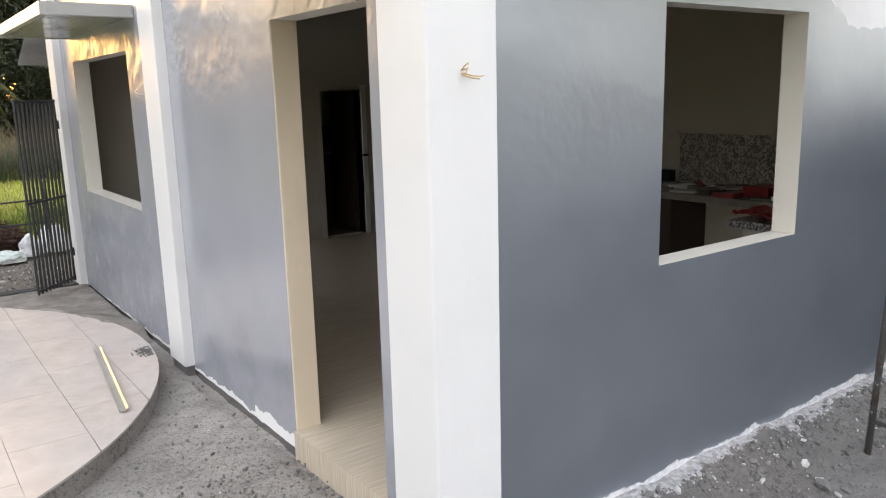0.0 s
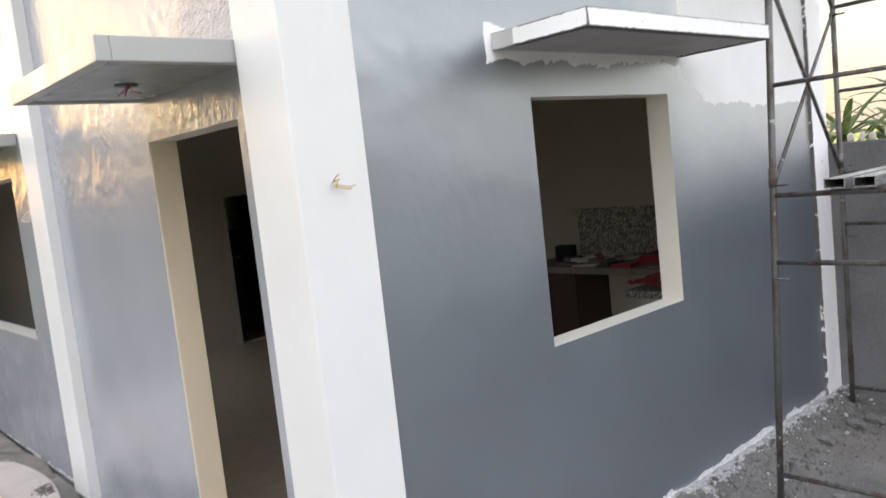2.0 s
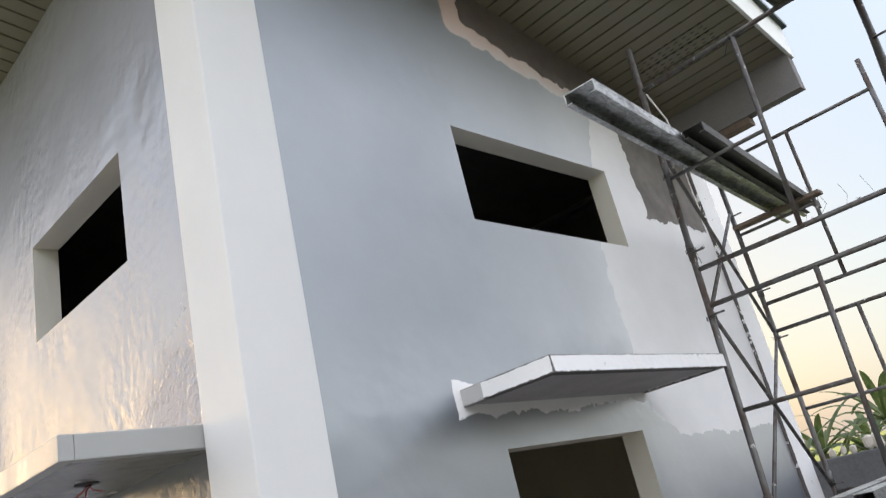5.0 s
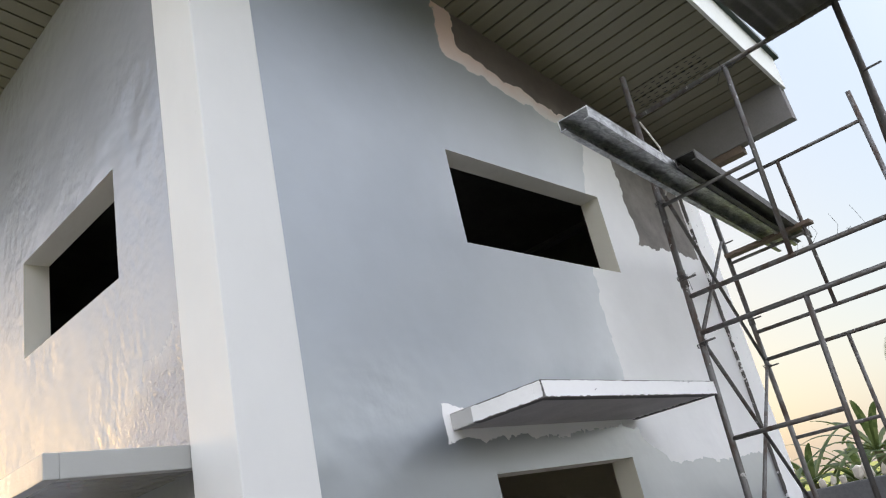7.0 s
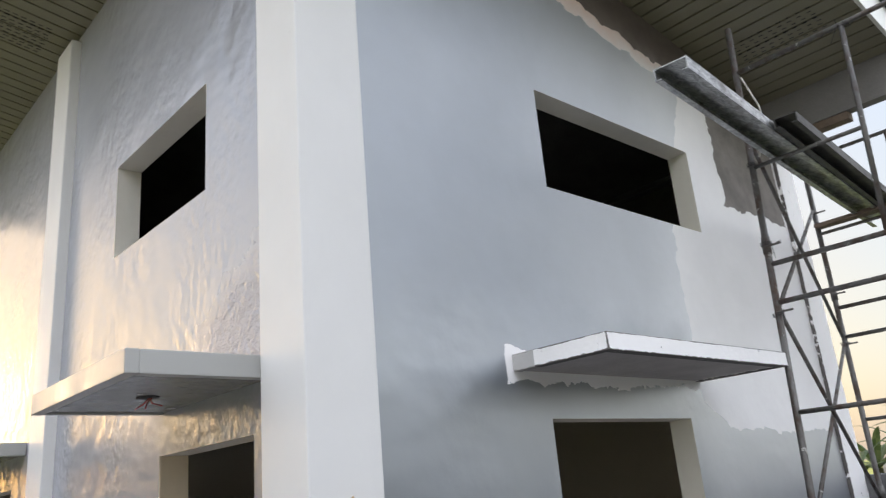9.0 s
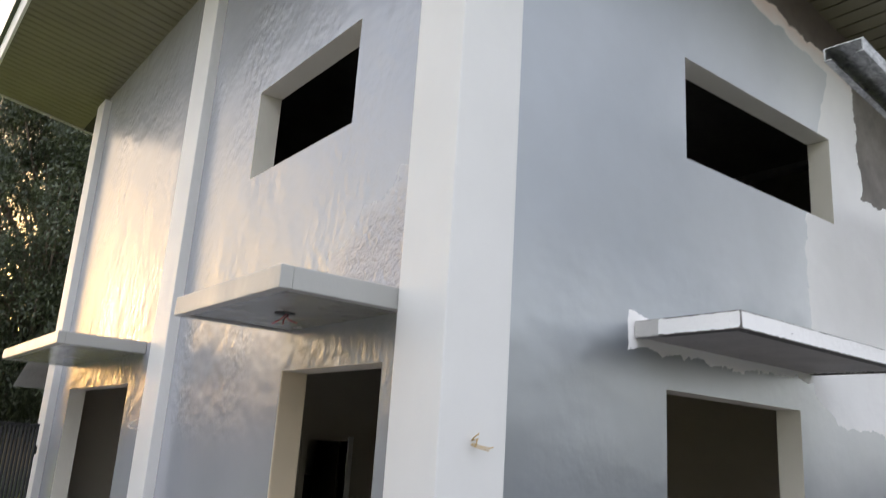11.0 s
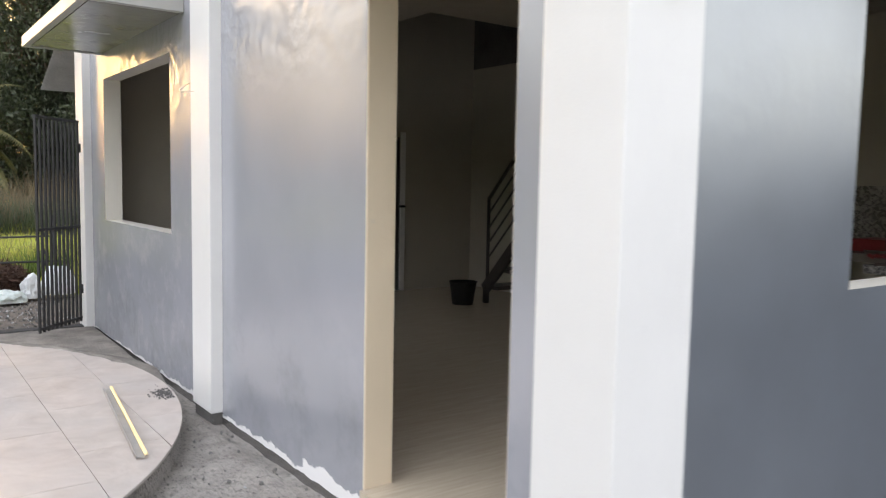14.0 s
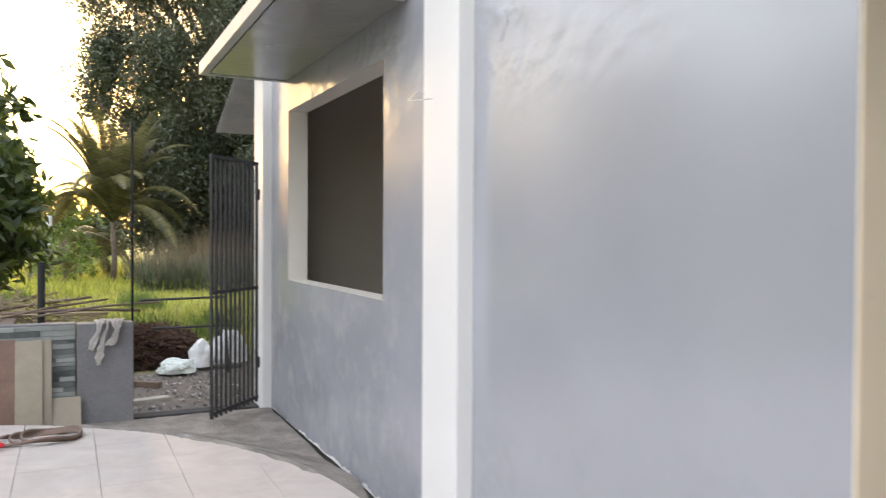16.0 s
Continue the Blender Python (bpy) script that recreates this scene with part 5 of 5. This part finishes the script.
# ---- rubble ----
rng = random.Random(21)
stone_meshes = []
for k in range(8):
    bm = rock(rng, 1.0, 0.6)
    me = bpy.data.meshes.new("stone")
    bm.to_mesh(me)
    bm.free()
    me.materials.append(M_PALESTONE if k % 3 == 0 else M_STONE)
    stone_meshes.append(me)
verts, faces, pv, pf = [], [], [], []
for k in range(6800):
    if k < 3400:
        x, y = rng.uniform(0.3, 4.7), -abs(rng.gauss(0.05, 0.28))
    elif k < 4300:
        x, y = rng.uniform(-0.4, 5.0), rng.uniform(-2.2, 0.0)
    elif k < 4800:
        x, y = rng.gauss(-0.15, 0.3), rng.uniform(0.3, 1.35)
    elif k < 6400:
        x, y = rng.uniform(-0.9, 0.1), rng.uniform(6.5, 8.2)
    else:
        x, y = rng.uniform(-0.75, 0.02), 0.5 + 2.6 * rng.random() ** 1.6
    if y > 0.05 and x > 0.04:
        continue
    s = rng.choice((0.003, 0.003, 0.004, 0.005, 0.007, 0.011)) * rng.uniform(0.7, 1.3) * (1.2 if y > 6 else 1.7 if x > 0.3 and y > -0.45 and k % 3 == 0 else 1.0)
    z = ground_z(x, y)
    if x < WX and 0.0 < y < 6.3:
        z = max(z, -0.125 - 0.22 * max(0.0, min(1.0, (0.75 - y) / 0.9)))
    pale = rng.random() < (0.22 if y > 6 else 0.10 if (y < 0 and y > -0.12) else 0.03)
    vv, ff = (pv, pf) if pale else (verts, faces)
    me = stone_meshes[rng.randrange(8)]
    base = len(vv)
    rot = Euler((rng.uniform(0, 6), rng.uniform(0, 6), rng.uniform(0, 6))).to_matrix()
    vv += [rot @ (v.co * s) + Vector((x, y, z + s * 0.3)) for v in me.vertices]
    ff += [tuple(base + i for i in p.vertices) for p in me.polygons]
tagged(numpy_part("rubble", verts, faces, M_STONE), "grey gravel and cement crumbs scattered on the soil", "gravel", kind="stuff")
tagged(numpy_part("lime_crumbs", pv, pf, M_PALESTONE), "white lime crumbs along the foot of the wall", "gravel", kind="stuff")
for x, y, s in ((2.18, -0.36, 0.05), (2.3, -0.42, 0.03), (1.6, -0.3, 0.035), (3.1, -0.5, 0.04), (3.7, -0.2, 0.06), (4.1, -0.25, 0.08), (4.3, -0.3, 0.07), (1.25, -0.2, 0.045)):
    ob = new("stone", stone_meshes[rng.randrange(1, 3)])
    ob.location, ob.scale = (x, y, ground_z(x, y) + s * 0.25), (s, s, s)
    tagged(ob, "grey lump of rubble lying on the soil", "stone", "lumps of rubble")
verts, faces = [], []
for k in range(300):
    x, y = rng.gauss(-0.17, 0.035), rng.gauss(3.28, 0.06)
    if math.hypot(x - CX, y - CY) > CR - 0.01:
        continue
    s = rng.uniform(0.002, 0.008)
    me = stone_meshes[rng.choice((1, 2, 4, 5))]
    base = len(verts)
    verts += [v.co * s + Vector((x, y, s * 0.4)) for v in me.vertices]
    faces += [tuple(base + i for i in p.vertices) for p in me.polygons]
tagged(numpy_part("dirt_crumbs", verts, faces, M_SHADE_CEMENT), "dark crumbs of mortar spilt on the terrace edge", "dirt", kind="stuff")
# pale pebbles pressed into the concrete by the doorstep
verts, faces = [], []
for k in range(150):
    x, y = rng.uniform(-0.42, 0.02), rng.gauss(0.42, 0.17)
    if y > 0.85 or (x > -0.02 and y < 0.33):
        continue
    s = rng.uniform(0.009, 0.024)
    z = -0.125 - 0.22 * max(0.0, min(1.0, (0.75 - y) / 0.9))
    me = stone_meshes[rng.randrange(8)]
    base = len(verts)
    rot = Euler((0.3 * rng.uniform(-1, 1), 0.3 * rng.uniform(-1, 1), rng.uniform(0, 6))).to_matrix()
    verts += [rot @ Vector((v.co.x * s, v.co.y * s * 0.8, v.co.z * s * 0.7)) + Vector((x, y, z + 0.014)) for v in me.vertices]
    faces += [tuple(base + i for i in p.vertices) for p in me.polygons]
tagged(numpy_part("pebbles", verts, faces, M_PEBBLE), "pale pebbles pressed into the concrete by the doorstep", "pebbles", kind="stuff")
for x, y, a in ((2.413, -0.12, 20), (2.95, -0.25, 70), (2.2, -0.33, 110)):
    solid("plaster_chip", soft_box(-0.02, 0.02, -0.014, 0.014, 0, 0.006, 0.002, Matrix.Translation((x, y, ground_z(x, y) + 0.012)) @ pose(0, 0, 0, 6, 8, a)), M_PALESTONE, "white broken plaster chip on the soil", "chip", "plaster chips")
rng = random.Random(5)
for k in range(26):
    y = -0.1 - k * 0.085 + rng.uniform(-0.02, 0.02)
    bm = rock(rng, 1.0, 1.0)
    s = rng.uniform(0.025, 0.06)
    bmesh.ops.transform(bm, matrix=Matrix.Diagonal((s * 0.5, s * 0.8, s * 1.2, 1)), verts=bm.verts[:])
    ob = solid("shell", bm, M_SHELL, "pale broken piece set on top of the boundary wall", "shell", "pieces on the boundary wall")
    ob.location = (4.70 + rng.uniform(0, 0.06), y, 1.70 + s * 0.9)


# ---- plants ----
def leaves(rng, centres, radius, per, size, droop=0.3, aspect=0.35):
    """Pointed leaves scattered round twig ends: four corners each, a little folded."""
    n = len(centres) * per
    u = rng.normal(size=(n, 3))
    u /= np.linalg.norm(u, axis=1)[:, None]
    p = np.repeat(np.array(centres), per, 0) + u * (np.repeat(np.array(radius), per) * rng.random(n) ** 0.5)[:, None]
    d = rng.normal(size=(n, 3))
    d[:, 2] -= droop
    d /= np.linalg.norm(d, axis=1)[:, None]
    s = np.cross(d, rng.normal(size=(n, 3)))
    s /= np.linalg.norm(s, axis=1)[:, None]
    L = (size * rng.uniform(0.6, 1.3, n))[:, None]
    verts = np.stack((p, p + d * L * 0.45 + s * L * aspect / 2, p + d * L, p + d * L * 0.5 - s * L * aspect / 2), 1).reshape(-1, 3)
    return verts, [(4 * k, 4 * k + 1, 4 * k + 2, 4 * k + 3) for k in range(n)]


def tree(name, label, place, height, spread_r, n_clumps, per, size, mat, seed, low=0.25, category="tree"):
    """Tapered trunk, limbs that fork, and a crown of many leaves with gaps."""
    rng = np.random.default_rng(seed)
    ob = thing(name, place, label, category)
    bm = bmesh.new()
    tube(bm, [(0, 0, -0.3), (0.1, 0, height * 0.2), (0.0, 0.1, height * 0.5), (0.1, 0, height * 0.85)], height * 0.022, 9, 0.35)
    centres, radii = [], []
    for k in range(n_clumps):
        a = rng.uniform(0, 2 * math.pi)
        h = rng.uniform(low, 1.0)
        wdt = spread_r * math.sin(math.pi * min(1, (h - low) / (1 - low) * 0.85 + 0.12)) ** 0.6
        r = wdt * rng.uniform(0.25, 1.0) ** 0.6
        c = np.array((r * math.cos(a), r * math.sin(a), h * height))
        centres.append(c)
        radii.append(spread_r * rng.uniform(0.12, 0.26))
        if k % 4 == 0:
            z0 = max(0.15, h - 0.3) * height
            tube(bm, [(0, 0, z0), tuple(c * (0.5, 0.5, 0) + (0, 0, (z0 + c[2]) / 2)), tuple(c)], height * 0.006, 5, 0.3)
    part("trunk", bm, M_BARK, ob)
    v, f = leaves(rng, centres, radii, per, size)
    numpy_part("crown", v, f, mat, ob)
    return ob


tree("tree", "tall dark mango tree at the edge of the meadow", (3.9, 31, -0.5), 17, 5.0, 430, 620, 0.17, M_LEAF, 1, 0.08)
tree("tree", "tall dark broad-leaved tree behind the house", (9.5, 34, -0.5), 19, 6.0, 420, 420, 0.2, M_LEAF, 2, 0.08)
tree("tree", "dark broad-leaved tree in the far row", (16, 38, -0.5), 16, 6.0, 220, 160, 0.4, M_LEAF, 6, 0.12)
tree("tree", "lower leafy tree beside the tall ones", (6.8, 26, -0.5), 9, 3.4, 260, 420, 0.14, M_LEAF, 3, 0.06)
tree("tree", "far tree against the low sun", (-4.5, 60, -0.6), 4.5, 5.0, 60, 50, 0.5, M_LEAF2, 4, 0.2)
tree("tree", "far tree against the low sun", (-14, 58, -0.6), 7, 6.0, 70, 50, 0.5, M_LEAF, 14, 0.2)
tree("shrub", "fresh green glossy-leaved fruit tree near the garden wall", (-2.85, 10.2, -0.25), 3.7, 1.3, 190, 60, 0.19, M_FRUIT, 5, 0.18)
tree("shrub", "small green bush in the meadow", (-1.5, 25, -0.45), 1.8, 1.1, 40, 40, 0.14, M_LEAF2, 7, 0.15)
tree("shrub", "low green bush beyond the boundary wall", (7.5, 2.6, -0.4), 2.1, 1.4, 60, 40, 0.16, M_LEAF2, 8, 0.1)
tree("shrub", "low green bush beyond the boundary wall", (9.0, -1.2, -0.4), 2.4, 1.8, 70, 40, 0.18, M_LEAF2, 9, 0.1)
tree("shrub", "low green bush beyond the boundary wall", (8.5, -4.5, -0.4), 2.3, 1.8, 70, 40, 0.18, M_LEAF2, 10, 0.1)


def frond(verts, faces, base, direction, length, width, segs, rng, split=True):
    """An arching rachis with narrow leaflets on both sides."""
    d = np.array(direction, float)
    p = np.array(base, float)
    step = length / segs
    for i in range(segs):
        q = p + d / np.linalg.norm(d) * step
        d[2] -= (3.4 if split else 1.7) / segs
        side = np.cross(d, (0, 0, 1.0))
        side /= np.linalg.norm(side) + 1e-9
        w = width * math.sin(math.pi * min(0.98, (i + 1.2) / (segs + 1))) ** 0.7
        for sgn in (-1, 1):
            k = len(verts)
            tip = p + sgn * side * w + (q - p) * 0.9 - np.array((0, 0, w * 0.35))
            if split:
                m = p + (q - p) * 1.15
                verts += [p, m, tip]
                faces.append((k, k + 1, k + 2))
            else:
                t2 = q + sgn * side * w * 0.97 - np.array((0, 0, w * 0.3))
                verts += [p, q, t2, tip - (q - p) * 0.9]
                faces.append((k, k + 1, k + 2, k + 3))
        p = q


def palm(name, label, place, height, n, length, width, mat, seed, split=True, category="palm", tall=False):
    rng = np.random.default_rng(seed)
    ob = thing(name, place, label, category)
    part("trunk", bar([(0, 0, -0.3), (0.05, 0, height * 0.5), (0, 0, height)], 0.10 if split else 0.085, 9, 0.7), M_BARK if split else M_PALM, ob)
    for i in range(n):
        a = 2.399 * i
        up = rng.uniform(0.35, 1.7) if not tall else rng.uniform(1.0, 5.0)
        v, f = [], []
        frond(v, f, (0, 0, height), (math.cos(a), math.sin(a), up), length * rng.uniform(0.75, 1.1), width, 56 if split else 12, rng, split)
        numpy_part("frond" if split else "banana_leaf", v, f, mat, ob)
    return ob


palm("palm_tree", "coconut palm with drooping backlit fronds", (-0.1, 26, -0.45), 2.0, 46, 3.5, 0.5, M_PALM, 1, tall=True)
palm("palm_tree", "low young coconut palm beside the taller one", (-1.1, 29, -0.45), 1.2, 20, 2.6, 0.45, M_PALM, 12)
palm("palm_tree", "coconut palm beyond the boundary wall", (16, 0.0, -0.4), 4.2, 14, 2.6, 0.5, M_PALM, 2)
rng = random.Random(31)
for k, (x, y) in enumerate(((6.6, 0.9), (6.9, -0.2), (7.8, 0.3), (7.4, 1.6), (8.8, 1.4), (6.5, -1.4), (7.6, -2.4), (8.4, -3.6), (9.4, 3.0), (10.4, 0.4), (10.5, 5.0), (7.0, -5.0), (6.3, 0.3), (7.2, 0.8), (8.2, -0.8), (6.8, -2.0), (9.6, -2.0), (8.0, 2.4), (9.0, 0.0))):
    palm("banana_plant", "green banana plant growing beyond the boundary wall", (x + 3.2, y * 1.3, -0.4), rng.uniform(1.9, 2.6), 17, rng.uniform(0.8, 1.3), 0.055, M_BANANA, 40 + k, False, "banana plant")


def blades(name, label, n, area, hmin, hmax, width, mat, seed, kind_cat):
    rng = np.random.default_rng(seed)
    verts, faces = [], []
    x0, x1, y0, y1 = area
    for _ in range(n):
        y = y0 + (y1 - y0) * rng.random() ** 1.5
        x = rng.uniform(x0, x1)
        if -0.95 < x < 0.25 and y < 8.9:
            continue
        z = ground_z(x, y)
        h = rng.uniform(hmin, hmax)
        a = rng.uniform(0, 6.28)
        sx, sy = math.cos(a) * width, math.sin(a) * width
        lx, ly = rng.normal(size=2) * h * 0.3
        k = len(verts)
        verts += [(x - sx, y - sy, z - 0.02), (x + sx, y + sy, z - 0.02), (x + lx, y + ly, z + h)]
        faces.append((k, k + 1, k + 2))
    return tagged(numpy_part(name, verts, faces, mat), label, kind_cat, kind="stuff")


blades("meadow_grass", "bright green meadow grass lit from behind", 70000, (-7, 5, 8.6, 26), 0.04, 0.16, 0.010, M_GRASS, 3, "grass")
blades("meadow_grass", "taller far meadow grass", 20000, (-14, 10, 20, 44), 0.15, 0.4, 0.03, M_GRASS, 4, "grass")
rg = np.random.default_rng(77)
for k in range(14):
    cx, cy = rg.uniform(-4.5, 1.2), rg.uniform(9.5, 21)
    blades("grass_clump", "tuft of taller green grass in the meadow", 260, (cx - 0.3, cx + 0.3, cy - 0.3, cy + 0.3), 0.15, 0.42, 0.012, M_LEAF2, 80 + k, "grass")
blades("dry_reeds", "tall dry reeds at the edge of the meadow", 9000, (2.6, 16, 26, 32), 0.9, 2.1, 0.022, M_REED, 5, "reeds")
blades("dead_weeds", "dead brown stalks scattered in the meadow", 5000, (-5, 4, 8.8, 22), 0.1, 0.34, 0.006, M_REED, 17, "weeds")
blades("dry_reeds", "dry brown reeds and undergrowth below the tall trees", 3000, (0.3, 5.0, 20.5, 25.5), 0.3, 1.6, 0.010, M_REED, 15, "reeds")
blades("undergrowth", "green weeds growing among the dry reeds", 4500, (0.2, 5.0, 20.0, 25.5), 0.2, 1.1, 0.02, M_LEAF, 16, "weeds")
blades("weeds", "dry weeds behind the garden wall", 3000, (-4.5, -1.0, 7.2, 9.5), 0.2, 0.6, 0.008, M_STRAW, 6, "weeds")
# last two belts are unseen, added south to darken the wall's low reflections
for lo, hi, yy, hh, seed in ((-60, 2, 62, 2.0, 50), (3, 70, 50, 13.0, 51), (-40, 26, -25, 7.5, 52), (27, 60, -25, 2.5, 53)):
    rg = np.random.default_rng(seed)
    cs = [np.array((rg.uniform(lo, hi), yy + rg.uniform(-3, 3), rg.uniform(0, hh))) for _ in range(700 if hh > 10 else 620)]
    v, f = leaves(rg, cs, [rg.uniform(0.8, 1.8) for _ in cs], 60, 0.7)
    tagged(numpy_part("far_leaf_belt", v, f, M_LEAF), "dark green far woods, with unseen southern belts added for wall reflections", "woods", kind="stuff")
# unseen row of trees, added to fill the west wall's reflection
for k, (x, y, h) in enumerate(((-6.2, 9.4, 4.0), (-8.6, 7.2, 4.2), (-9.8, 4.2, 3.9), (-10.2, 1.0, 3.6))):
    tree("shrub", "leafy green tree, unseen, added beside the yard for wall reflections", (x, y, -0.35), h, 1.9, 150, 60, 0.22, M_FRUIT, 60 + k, 0.12)
solid("field_post", bar([(-1.9, 30, -0.6), (-1.9, 30, 1.8)], 0.09, 10), M_PALESTONE, "pale upright post standing in the meadow", "post")


# ---- terrace tiles, one by one ----
def clip_to_circle(poly, cx, cy, r):
    """The part of a convex tile outline that lies on the round terrace: corners inside, crossings, and the arc between them."""
    cuts = 40
    pts = [(p[0] + (q[0] - p[0]) * c / cuts, p[1] + (q[1] - p[1]) * c / cuts, c == 0) for p, q in zip(poly, poly[1:] + poly[:1]) for c in range(cuts)]
    held = [math.hypot(x - cx, y - cy) < r for x, y, _ in pts]
    if not any(held):
        return []
    n, first = len(pts), held.index(True)
    res, left_at = [], None
    for k in range(first, first + n):
        (x, y, corner), (u, v, _) = pts[k % n], pts[(k + 1) % n]
        a, b = held[k % n], held[(k + 1) % n]
        if a and corner:
            res.append((x, y))
        if a != b:
            turn = math.atan2((y + v) / 2 - cy, (x + u) / 2 - cx)
            if a:
                left_at = turn
            elif left_at is not None:
                sweep = (turn - left_at + math.pi) % (2 * math.pi) - math.pi
                steps = max(2, int(abs(sweep) * r / 0.03))
                res += [(cx + r * math.cos(left_at + sweep * i / steps), cy + r * math.sin(left_at + sweep * i / steps)) for i in range(steps + 1)]
    return res


TW, TL = 0.388, 0.79
for i in range(-1, 14):
    x1 = -0.035 - TW * i
    x0 = x1 - TW
    shift = (0.0, 0.40)[i % 2]
    for j in range(-1, 9):
        y0 = 1.30 + shift + TL * (j - 1)
        y1 = y0 + TL
        inside = [math.hypot(a - CX, b - CY) < CR - 0.01 for a in (x0, (x0 + x1) / 2, x1) for b in (y0, (y0 + y1) / 2, y1)]
        if not any(inside):
            continue
        g = 0.0015
        poly = clip_to_circle([(x0 + g, y0 + g), (x1 - g, y0 + g), (x1 - g, y1 - g), (x0 + g, y1 - g)], CX, CY, CR + 0.004)
        if len(poly) < 3:
            continue
        bm = bmesh.new()
        lo = [bm.verts.new((x, y, -0.0125)) for x, y in poly]
        hi = [bm.verts.new((x, y, 0.0)) for x, y in poly]
        try:
            bm.faces.new(hi)
        except ValueError:
            bm.free()
            continue
        for k in range(len(poly)):
            bm.faces.new((lo[k], lo[(k + 1) % len(poly)], hi[(k + 1) % len(poly)], hi[k]))
        part("tile", bm, M_TILE, terrace)
